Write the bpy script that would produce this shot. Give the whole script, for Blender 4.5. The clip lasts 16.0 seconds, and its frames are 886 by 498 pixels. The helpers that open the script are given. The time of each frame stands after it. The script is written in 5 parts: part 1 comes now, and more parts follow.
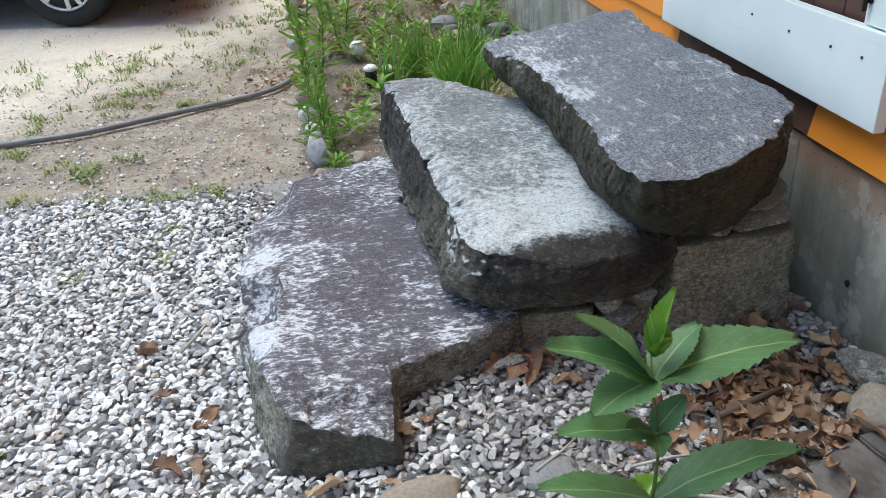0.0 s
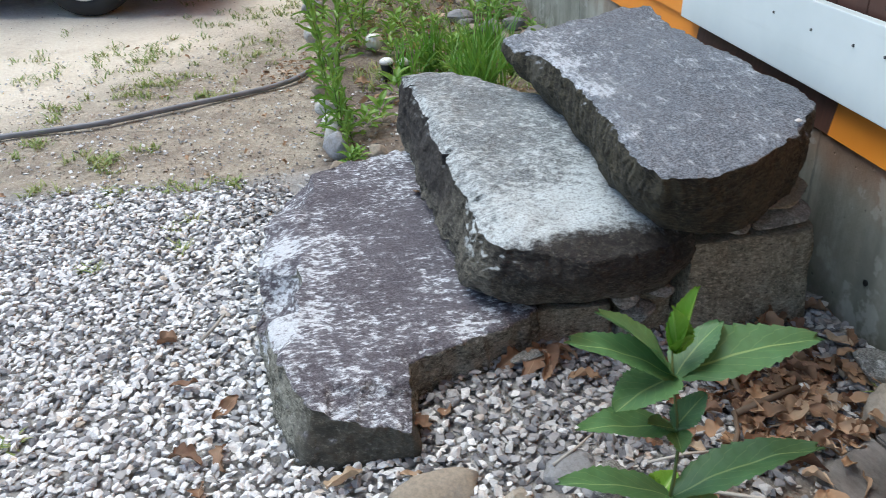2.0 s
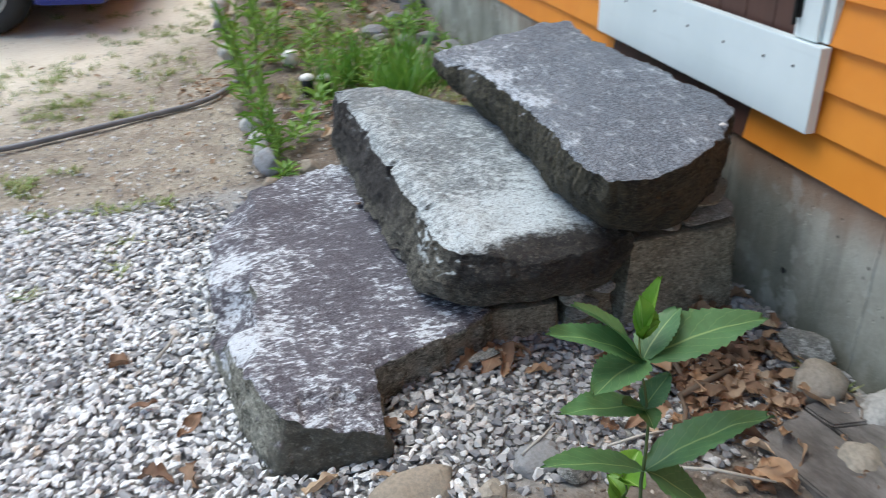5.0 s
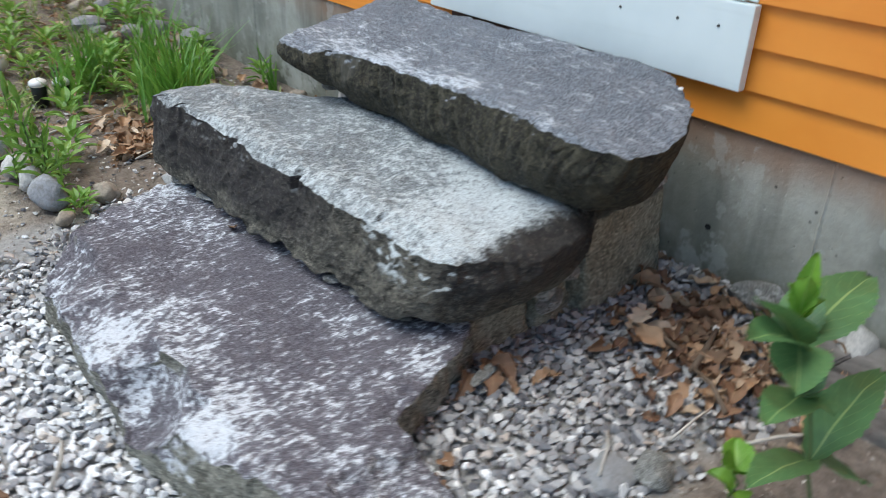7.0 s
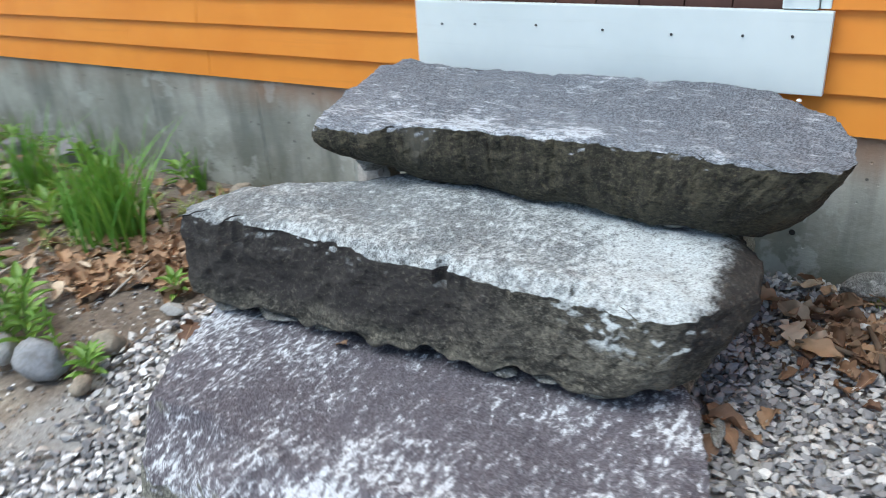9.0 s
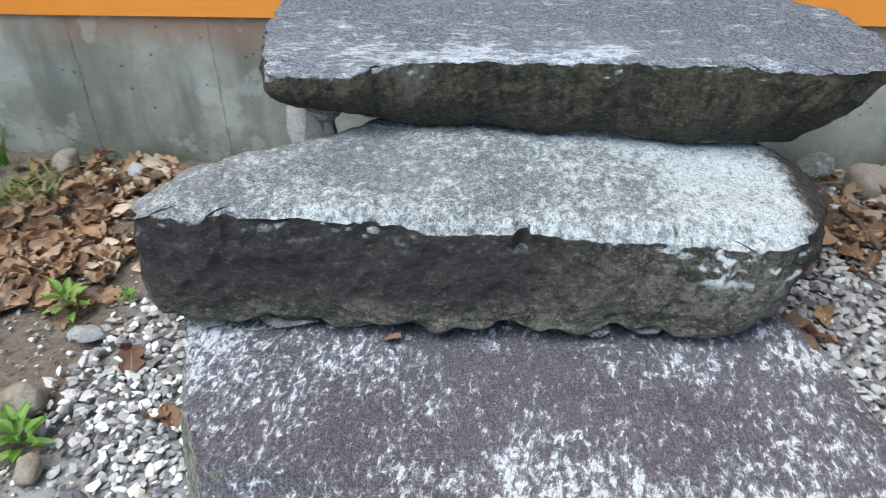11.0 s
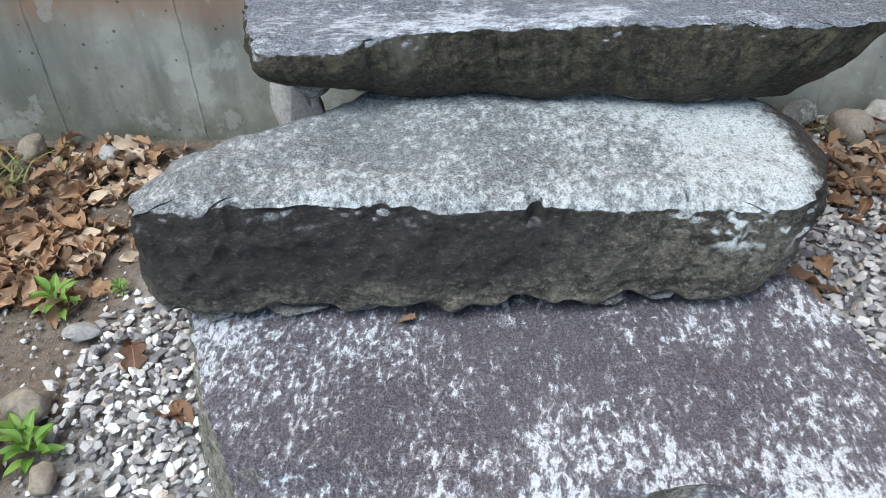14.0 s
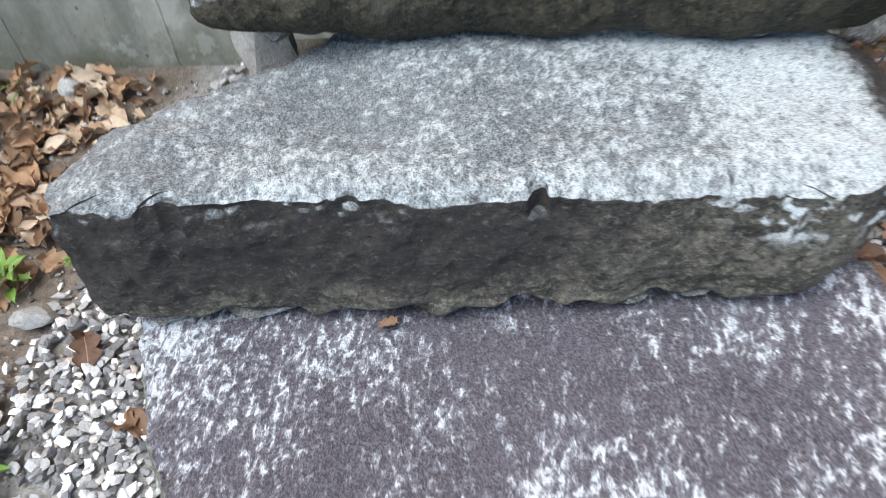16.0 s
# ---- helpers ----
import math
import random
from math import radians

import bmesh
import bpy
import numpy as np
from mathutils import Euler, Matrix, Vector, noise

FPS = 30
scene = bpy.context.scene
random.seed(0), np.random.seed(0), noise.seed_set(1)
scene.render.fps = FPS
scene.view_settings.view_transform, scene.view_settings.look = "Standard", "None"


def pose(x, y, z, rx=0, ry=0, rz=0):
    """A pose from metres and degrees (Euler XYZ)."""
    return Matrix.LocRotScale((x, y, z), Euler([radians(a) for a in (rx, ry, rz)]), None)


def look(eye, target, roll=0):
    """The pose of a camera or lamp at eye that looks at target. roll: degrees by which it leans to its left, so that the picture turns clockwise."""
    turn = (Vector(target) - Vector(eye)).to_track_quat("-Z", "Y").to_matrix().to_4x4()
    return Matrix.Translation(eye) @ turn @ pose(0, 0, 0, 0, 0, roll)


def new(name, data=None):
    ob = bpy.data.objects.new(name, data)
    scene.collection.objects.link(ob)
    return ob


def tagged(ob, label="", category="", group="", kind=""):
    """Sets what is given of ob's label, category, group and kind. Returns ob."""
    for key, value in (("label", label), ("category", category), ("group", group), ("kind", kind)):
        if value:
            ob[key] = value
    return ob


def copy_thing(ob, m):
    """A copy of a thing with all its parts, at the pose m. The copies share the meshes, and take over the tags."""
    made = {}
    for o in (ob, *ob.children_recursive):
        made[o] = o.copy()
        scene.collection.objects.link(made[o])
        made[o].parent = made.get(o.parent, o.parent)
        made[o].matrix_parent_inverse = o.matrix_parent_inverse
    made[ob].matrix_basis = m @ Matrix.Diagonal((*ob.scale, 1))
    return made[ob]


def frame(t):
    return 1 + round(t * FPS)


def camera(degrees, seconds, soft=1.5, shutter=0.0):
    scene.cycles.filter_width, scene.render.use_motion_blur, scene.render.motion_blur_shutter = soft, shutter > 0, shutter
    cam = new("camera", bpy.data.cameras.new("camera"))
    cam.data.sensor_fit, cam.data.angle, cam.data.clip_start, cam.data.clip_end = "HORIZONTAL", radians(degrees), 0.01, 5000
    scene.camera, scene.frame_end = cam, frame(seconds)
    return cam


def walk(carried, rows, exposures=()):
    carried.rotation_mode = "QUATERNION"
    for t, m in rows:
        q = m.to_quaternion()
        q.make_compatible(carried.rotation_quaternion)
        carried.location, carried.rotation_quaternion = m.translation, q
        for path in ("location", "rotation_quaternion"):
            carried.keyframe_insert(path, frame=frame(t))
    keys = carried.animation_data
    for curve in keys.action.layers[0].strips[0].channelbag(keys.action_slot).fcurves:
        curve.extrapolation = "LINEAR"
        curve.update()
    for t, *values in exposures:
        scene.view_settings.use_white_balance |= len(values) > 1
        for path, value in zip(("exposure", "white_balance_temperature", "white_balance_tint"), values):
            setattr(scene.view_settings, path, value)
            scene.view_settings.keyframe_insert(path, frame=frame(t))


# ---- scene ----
cam = camera(58.6, 16.0, 0.75, 0.8)
PATH = [
    (0, (0.114, 0.168, 1.112), (0.307, 1.924, 0.175), -2.8),
    (0.5, (0.12, 0.166, 1.12), (0.314, 1.917, 0.172), -2.6),
    (1, (0.122, 0.165, 1.121), (0.325, 1.911, 0.169), -2.5),
    (1.5, (0.114, 0.163, 1.12), (0.314, 1.907, 0.163), -2.5),
    (2, (0.093, 0.163, 1.119), (0.261, 1.915, 0.168), -2.4),
    (2.5, (0.083, 0.162, 1.124), (0.234, 1.921, 0.183), -2.5),
    (3, (0.067, 0.16, 1.126), (0.239, 1.922, 0.196), -1.9),
    (3.5, (0.067, 0.156, 1.124), (0.304, 1.914, 0.2), -1.6),
    (4, (0.053, 0.154, 1.129), (0.301, 1.914, 0.212), -1.8),
    (4.5, (0.021, 0.142, 1.134), (0.317, 1.887, 0.203), -1.3),
    (5, (-0.027, 0.116, 1.145), (0.379, 1.84, 0.215), -1.4),
    (5.2, (-0.095, 0.145, 1.126), (0.425, 1.854, 0.227), -0.2),
    (7.3, (-0.61, 0.705, 1.067), (0.581, 1.98, 0.089), 0.6),
    (7.5, (-0.709, 0.753, 1.085), (0.522, 1.978, 0.092), -0.2),
    (7.9, (-0.837, 0.837, 1.121), (0.433, 1.97, 0.072), -0.9),
    (8, (-0.856, 0.878, 1.11), (0.447, 1.994, 0.082), -0.8),
    (8.5, (-0.851, 1.085, 1.084), (0.543, 2.24, 0.235), -4.8),
    (9, (-0.851, 1.31, 1.039), (0.665, 2.305, 0.197), -3.4),
    (9.2, (-0.881, 1.421, 1.048), (0.678, 2.322, 0.178), -3.4),
    (11.3, (-0.823, 2.071, 1.068), (0.829, 2.248, -0.046), -0.6),
    (11.5, (-0.828, 2.103, 1.078), (0.826, 2.225, -0.041), -0.0),
    (12, (-0.809, 2.116, 1.082), (0.837, 2.28, -0.042), -2.0),
    (12.5, (-0.785, 2.114, 1.077), (0.845, 2.278, -0.069), -2.3),
    (13, (-0.786, 2.114, 1.085), (0.835, 2.286, -0.075), -2.6),
    (13.5, (-0.788, 2.112, 1.084), (0.801, 2.291, -0.116), -3.1),
    (14, (-0.792, 2.11, 1.092), (0.796, 2.277, -0.112), -3.2),
    (14.5, (-0.794, 2.102, 1.101), (0.794, 2.275, -0.102), -3.4),
    (15, (-0.782, 2.09, 1.111), (0.775, 2.246, -0.135), -3.3),
    (15.5, (-0.647, 2.048, 1.085), (0.839, 2.261, -0.237), -5.7),
    (16, (-0.479, 2.063, 1.073), (0.883, 2.312, -0.37), -7.0),
]
walk(cam, [(t, look(eye, target, roll)) for t, eye, target, roll in PATH], [(0.0, 0.45, 6200, 5), (5.2, 0.44, 6200, 5), (7.4, 0.44, 6200, 4), (8.0, 0.3, 6200, 4), (8.6, 0.6, 6200, 4), (9.2, 0.62, 6200, 4), (11.3, 0.62, 6200, 4), (12.0, 0.7, 6250, 5), (12.6, 0.69, 6250, 5), (13.1, 0.72, 6250, 5), (13.5, 0.58, 6250, 5), (14.5, 0.6, 6250, 5), (15.0, 0.55, 6250, 5), (15.5, 0.48, 6300, 5), (16.0, 0.78, 6300, 6)])

# ---- light ----
world = bpy.data.worlds.new("world")
scene.world = world
world.use_nodes = True
wn = world.node_tree.nodes
sky = wn.new("ShaderNodeTexSky")
sky.sky_type, sky.sun_disc = "NISHITA", False
SUN_EL, SUN_AZ = radians(66), radians(-50)      # azimuth from +y towards +x
sky.sun_elevation, sky.sun_rotation = SUN_EL, SUN_AZ
sky.air_density, sky.dust_density, sky.ozone_density = 1.0, 2.0, 1.5
wn["Background"].inputs[1].default_value = 0.15
world.node_tree.links.new(sky.outputs[0], wn["Background"].inputs[0])
sun = new("sun", bpy.data.lights.new("sun", "SUN"))
sun.data.energy, sun.data.angle, sun.data.color = 2.2, radians(50), (1.0, 0.99, 0.96)
sun_way = Vector((math.sin(SUN_AZ) * math.cos(SUN_EL), math.cos(SUN_AZ) * math.cos(SUN_EL), math.sin(SUN_EL)))
sun.matrix_basis = look(sun_way * 20, (0, 0, 0))


# ---- small helpers ----
def part(name, me, material, parent=None, label="", smooth=False):
    """Links a bmesh or a mesh as one object, under a thing or a part."""
    if isinstance(me, bmesh.types.BMesh):
        bm, me = me, bpy.data.meshes.new(name)
        bm.to_mesh(me)
        bm.free()
    if material and not me.materials:
        me.materials.append(material)
    if smooth:
        me.shade_smooth()
    ob = new(name, me)
    if parent:
        ob.parent = parent
    if label:
        ob["label"] = label
    return ob


def thing(name, label, category, m=None, group="", kind=""):
    ob = new(name)
    ob.empty_display_size = 0.05
    if m is not None:
        ob.matrix_basis = m
    return tagged(ob, label, category, group, kind)


def raw(name, verts, faces):
    me = bpy.data.meshes.new(name)
    me.from_pydata([tuple(v) for v in verts], [], [tuple(f) for f in faces])
    me.update()
    return me


def box(bm, x0, x1, y0, y1, z0, z1, bevel=0.0):
    made = bmesh.ops.create_cube(bm, size=1.0, matrix=Matrix.LocRotScale(((x0 + x1) / 2, (y0 + y1) / 2, (z0 + z1) / 2), None, (x1 - x0, y1 - y0, z1 - z0)))
    if bevel:
        edges = {e for v in made["verts"] for e in v.link_edges}
        bmesh.ops.bevel(bm, geom=list(edges), offset=bevel, segments=2, affect="EDGES", profile=0.6)
    return bm


def boxed(*a, bevel=0.0):
    return box(bmesh.new(), *a, bevel=bevel)


def tube(path, radii, sides=8):
    """A tapered tube along a list of points."""
    verts, faces = [], []
    for n, p in enumerate(path):
        a, b = path[max(n - 1, 0)], path[min(n + 1, len(path) - 1)]
        q = (Vector(b) - Vector(a)).to_track_quat("Z", "Y")
        for k in range(sides):
            w = 2 * math.pi * k / sides
            verts.append(Vector(p) + q @ Vector((math.cos(w) * radii[n], math.sin(w) * radii[n], 0)))
    for n in range(len(path) - 1):
        for k in range(sides):
            j = (k + 1) % sides
            faces.append((n * sides + k, n * sides + j, (n + 1) * sides + j, (n + 1) * sides + k))
    faces.append(tuple(range(sides))[::-1])
    faces.append(tuple((len(path) - 1) * sides + k for k in range(sides)))
    return verts, faces


def step(a, b, x):
    t = min(max((x - a) / (b - a), 0.0), 1.0)
    return t * t * (3 - 2 * t)


def ground_z(x, y):
    """The lie of the land: a low rise by the steps' near end, and a drive that climbs gently away."""
    rise = 0.052 * step(-0.05, 0.3, x) * step(2.3, 1.5, y)
    far = max(y - 4.0, 0.0)
    drive = 0.09 * (far - 0.5 * (1 - math.exp(-far / 0.5))) if far < 4 else 0.09 * 3.5
    return rise + drive - 0.015 * step(0.0, -0.5, x) * step(2.8, 2.2, y)


# ---- materials ----
def shader(name, rough=0.9, metal=0.0):
    m = bpy.data.materials.new(name)
    m.use_nodes = True
    b = m.node_tree.nodes["Principled BSDF"]
    b.inputs["Roughness"].default_value, b.inputs["Metallic"].default_value = rough, metal
    return m, m.node_tree, b


class Net:
    """Short names for nodes of one material."""

    def __init__(self, name, rough=0.9, metal=0.0):
        self.m, self.t, self.b = shader(name, rough, metal)
        self.pos = self.t.nodes.new("ShaderNodeTexCoord").outputs["Object"]

    def link(self, a, b):
        self.t.links.new(a, b)

    def put(self, socket, value):
        if isinstance(value, bpy.types.NodeSocket):
            self.link(value, socket)
        else:
            socket.default_value = value

    def map(self, scale=(1, 1, 1), turn=(0, 0, 0), move=(0, 0, 0), source=None):
        n = self.t.nodes.new("ShaderNodeMapping")
        n.inputs["Scale"].default_value, n.inputs["Rotation"].default_value, n.inputs["Location"].default_value = scale, turn, move
        self.link(source or self.pos, n.inputs[0])
        return n.outputs[0]

    def noise(self, scale, detail=4, rough=0.6, vec=None, warp=0.0):
        n = self.t.nodes.new("ShaderNodeTexNoise")
        n.inputs["Scale"].default_value, n.inputs["Detail"].default_value, n.inputs["Roughness"].default_value, n.inputs["Distortion"].default_value = scale, detail, rough, warp
        self.link(vec or self.pos, n.inputs["Vector"])
        return n.outputs["Fac"]

    def cells(self, scale, feature="F1", vec=None, out="Distance"):
        n = self.t.nodes.new("ShaderNodeTexVoronoi")
        n.feature = feature
        n.inputs["Scale"].default_value = scale
        self.link(vec or self.pos, n.inputs["Vector"])
        return n.outputs[out]

    def ramp(self, fac, stops):
        n = self.t.nodes.new("ShaderNodeValToRGB")
        while len(n.color_ramp.elements) < len(stops):
            n.color_ramp.elements.new(0.5)
        for e, (p, c) in zip(n.color_ramp.elements, stops):
            e.position, e.color = p, (*c, 1) if len(c) == 3 else c
        self.link(fac, n.inputs[0])
        return n.outputs[0]

    def span(self, fac, a, b, c=0.0, d=1.0):
        n = self.t.nodes.new("ShaderNodeMapRange")
        n.interpolation_type = "SMOOTHSTEP"
        for k, v in zip((1, 2, 3, 4), (a, b, c, d)):
            n.inputs[k].default_value = v
        self.link(fac, n.inputs[0])
        return n.outputs[0]

    def math(self, op, a, b=0.0, c=0.0):
        n = self.t.nodes.new("ShaderNodeMath")
        n.operation = op
        for s, v in zip(n.inputs, (a, b, c)):
            self.put(s, v)
        return n.outputs[0]

    def mix(self, fac, a, b, kind="MIX"):
        n = self.t.nodes.new("ShaderNodeMix")
        n.data_type, n.blend_type = "RGBA", kind
        self.put(n.inputs[0], fac)
        for s, v in ((n.inputs[6], a), (n.inputs[7], b)):
            self.put(s, (*v, 1) if isinstance(v, tuple) else v)
        return n.outputs[2]

    def axis(self, k, vec=None):
        n = self.t.nodes.new("ShaderNodeSeparateXYZ")
        self.link(vec or self.pos, n.inputs[0])
        return n.outputs[k]

    def up(self):
        return self.axis(2, self.t.nodes.new("ShaderNodeNewGeometry").outputs["Normal"])

    def chance(self, island=True):
        if island:
            return self.t.nodes.new("ShaderNodeNewGeometry").outputs["Random Per Island"]
        return self.t.nodes.new("ShaderNodeObjectInfo").outputs["Random"]

    def done(self, colour, bump=None, height=0.003, strength=1.0, rough=None):
        self.put(self.b.inputs["Base Color"], (*colour, 1) if isinstance(colour, tuple) else colour)
        if rough is not None:
            self.put(self.b.inputs["Roughness"], rough)
        if bump is not None:
            n = self.t.nodes.new("ShaderNodeBump")
            n.inputs["Distance"].default_value, n.inputs["Strength"].default_value = height, strength
            self.link(bump, n.inputs["Height"])
            self.link(n.outputs[0], self.b.inputs["Normal"])
        return self.m


def stone_mat(name, dark, mid, light, streak=(1, 1, 1), patch=(0.5, 0.62), flecks=34, side=(0.1, 0.095, 0.075), side_dark=(0.04, 0.037, 0.03), cover=0.0, extra=None, stain=None, grit=0.6, lines=(1, 1, 1), floor=None, bonus=None):
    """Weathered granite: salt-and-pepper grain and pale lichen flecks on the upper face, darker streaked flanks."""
    n = Net(name, 0.85)
    grain, grain2 = n.noise(330, 2, 0.6), n.noise(150, 3, 0.7)
    broad = n.noise(3.1, 4, 0.6)
    top = n.mix(n.span(n.math("ADD", n.math("MULTIPLY", grain, 0.55), n.math("MULTIPLY", grain2, 0.45)), 0.42, 0.58), dark, mid)
    top = n.mix(n.span(broad, 0.4, 0.65, 0.0, 0.3), top, mid)
    mottle = n.noise(flecks, 7, 0.72, n.map(streak), 0.3)
    cluster = n.noise(4.2, 5, 0.65, n.map((1, 1, 1), (0, 0, 0), (5, 2, 1)))
    amount = n.math("ADD", n.math("MULTIPLY", mottle, 0.66), n.math("MULTIPLY", cluster, 0.34))
    if cover:
        amount = n.math("ADD", amount, cover)
    if extra is not None:
        amount = n.math("ADD", amount, extra(n))
    white = n.math("MULTIPLY", n.span(amount, *patch), n.span(n.math("ADD", n.math("MULTIPLY", grain, 0.5), n.math("MULTIPLY", grain2, 0.5)), 0.36, 0.54, 1 - grit, 1.0))
    dust = n.math("MULTIPLY", n.span(amount, patch[0] - 0.05, patch[1]), n.span(grain2, 0.38, 0.6, 0.15, 0.5))
    top = n.mix(n.math("MAXIMUM", white, dust), top, light)
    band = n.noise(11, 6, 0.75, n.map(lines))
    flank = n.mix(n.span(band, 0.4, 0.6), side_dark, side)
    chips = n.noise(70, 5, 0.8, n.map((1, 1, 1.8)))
    # relief shading put into the colour: humps paler, dips darker, same noise as bump
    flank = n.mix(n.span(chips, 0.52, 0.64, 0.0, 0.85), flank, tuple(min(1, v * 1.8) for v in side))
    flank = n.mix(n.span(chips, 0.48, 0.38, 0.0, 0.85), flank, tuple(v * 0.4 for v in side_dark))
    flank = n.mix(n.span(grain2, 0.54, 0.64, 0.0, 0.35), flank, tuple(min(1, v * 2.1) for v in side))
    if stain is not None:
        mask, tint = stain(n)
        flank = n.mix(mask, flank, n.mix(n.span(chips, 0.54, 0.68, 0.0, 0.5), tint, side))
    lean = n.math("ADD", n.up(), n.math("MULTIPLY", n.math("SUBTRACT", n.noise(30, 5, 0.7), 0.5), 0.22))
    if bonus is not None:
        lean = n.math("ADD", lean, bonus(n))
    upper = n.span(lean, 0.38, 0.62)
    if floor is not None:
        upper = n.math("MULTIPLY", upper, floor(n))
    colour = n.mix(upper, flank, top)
    bump = n.math("ADD", n.math("ADD", n.math("MULTIPLY", grain2, 0.35), n.math("MULTIPLY", chips, 1.0)), n.math("ADD", n.math("MULTIPLY", grain, 0.3), n.math("ADD", n.noise(46, 6, 0.8), n.math("MULTIPLY", n.noise(28, 5, 0.75, n.map(streak)), 0.8))))
    return n.done(colour, bump, 0.008, 0.9)


def shift(n, axis, a, b, gain, wob=0.16):
    """More lichen towards one edge."""
    return n.math("MULTIPLY", n.span(n.math("ADD", n.axis(axis), n.math("MULTIPLY", n.math("SUBTRACT", n.noise(9, 5), 0.5), wob)), a, b), gain)


def front_stain_end_shade(n):
    """The near-black weathered skin on the upper front of the middle step, plus the shade of its near end put into the
    colour.
    """
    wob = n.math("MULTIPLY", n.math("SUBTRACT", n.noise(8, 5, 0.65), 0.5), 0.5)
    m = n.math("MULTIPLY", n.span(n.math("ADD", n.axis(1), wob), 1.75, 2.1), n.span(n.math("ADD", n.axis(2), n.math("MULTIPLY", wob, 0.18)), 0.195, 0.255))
    # near-end face darkened: its shade is put into the colour
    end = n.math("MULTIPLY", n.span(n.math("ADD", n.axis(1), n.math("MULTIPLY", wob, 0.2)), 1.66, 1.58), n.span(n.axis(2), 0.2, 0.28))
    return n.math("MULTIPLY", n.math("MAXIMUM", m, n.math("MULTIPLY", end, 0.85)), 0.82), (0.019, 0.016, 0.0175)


def notch_stain(n):
    """A paler wedge where a chip broke from the front of the top step."""
    wob = n.math("MULTIPLY", n.math("SUBTRACT", n.noise(40, 5, 0.65), 0.5), 0.03)
    off = n.math("ABSOLUTE", n.math("ADD", n.math("SUBTRACT", n.axis(1), 2.30), wob))
    wide = n.span(n.axis(2), 0.43, 0.55, 0.0, 0.045)
    return n.span(n.math("SUBTRACT", off, wide), 0.012, -0.02, 0.0, 0.65), (0.11, 0.105, 0.085)


def end_stain(n):
    """The olive-brown split face at the near end of the bottom step."""
    wob = n.math("MULTIPLY", n.math("SUBTRACT", n.noise(12, 5, 0.65), 0.5), 0.1)
    return n.span(n.math("ADD", n.axis(1), wob), 1.42, 1.36, 0.0, 0.8), (0.075, 0.07, 0.055)


def blot(n, x, y, r, gain):
    """A patch of lichen with a ragged outline."""
    away = n.math("POWER", n.math("ADD", n.math("POWER", n.math("SUBTRACT", n.axis(0), x), 2.0), n.math("POWER", n.math("SUBTRACT", n.axis(1), y), 2.0)), 0.5)
    return n.span(n.math("ADD", away, n.math("MULTIPLY", n.math("SUBTRACT", n.noise(15, 6, 0.7), 0.5), r * 1.6)), r * 1.15, r * 0.4, 0.0, gain)


def total(n, *parts):
    out = parts[0]
    for p in parts[1:]:
        out = n.math("ADD", out, p)
    return out


def level(n):
    """Height above the middle step's sloping tread."""
    return n.math("SUBTRACT", n.axis(2), n.math("MULTIPLY", n.math("SUBTRACT", n.axis(1), 2.0), 0.052))


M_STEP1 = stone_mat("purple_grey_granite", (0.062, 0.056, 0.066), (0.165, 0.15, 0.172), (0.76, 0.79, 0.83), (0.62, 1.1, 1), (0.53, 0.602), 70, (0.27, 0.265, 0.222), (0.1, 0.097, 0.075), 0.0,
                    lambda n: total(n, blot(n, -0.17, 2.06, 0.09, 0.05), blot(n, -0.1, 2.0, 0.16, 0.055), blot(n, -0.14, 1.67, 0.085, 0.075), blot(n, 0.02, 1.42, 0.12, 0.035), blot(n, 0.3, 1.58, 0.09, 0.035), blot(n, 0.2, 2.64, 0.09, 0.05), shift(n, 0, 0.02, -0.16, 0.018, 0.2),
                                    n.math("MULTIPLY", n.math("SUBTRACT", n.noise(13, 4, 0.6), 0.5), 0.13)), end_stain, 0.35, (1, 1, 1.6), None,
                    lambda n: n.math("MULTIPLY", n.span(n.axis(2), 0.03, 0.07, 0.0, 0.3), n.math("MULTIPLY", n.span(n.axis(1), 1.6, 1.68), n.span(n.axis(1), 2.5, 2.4))))
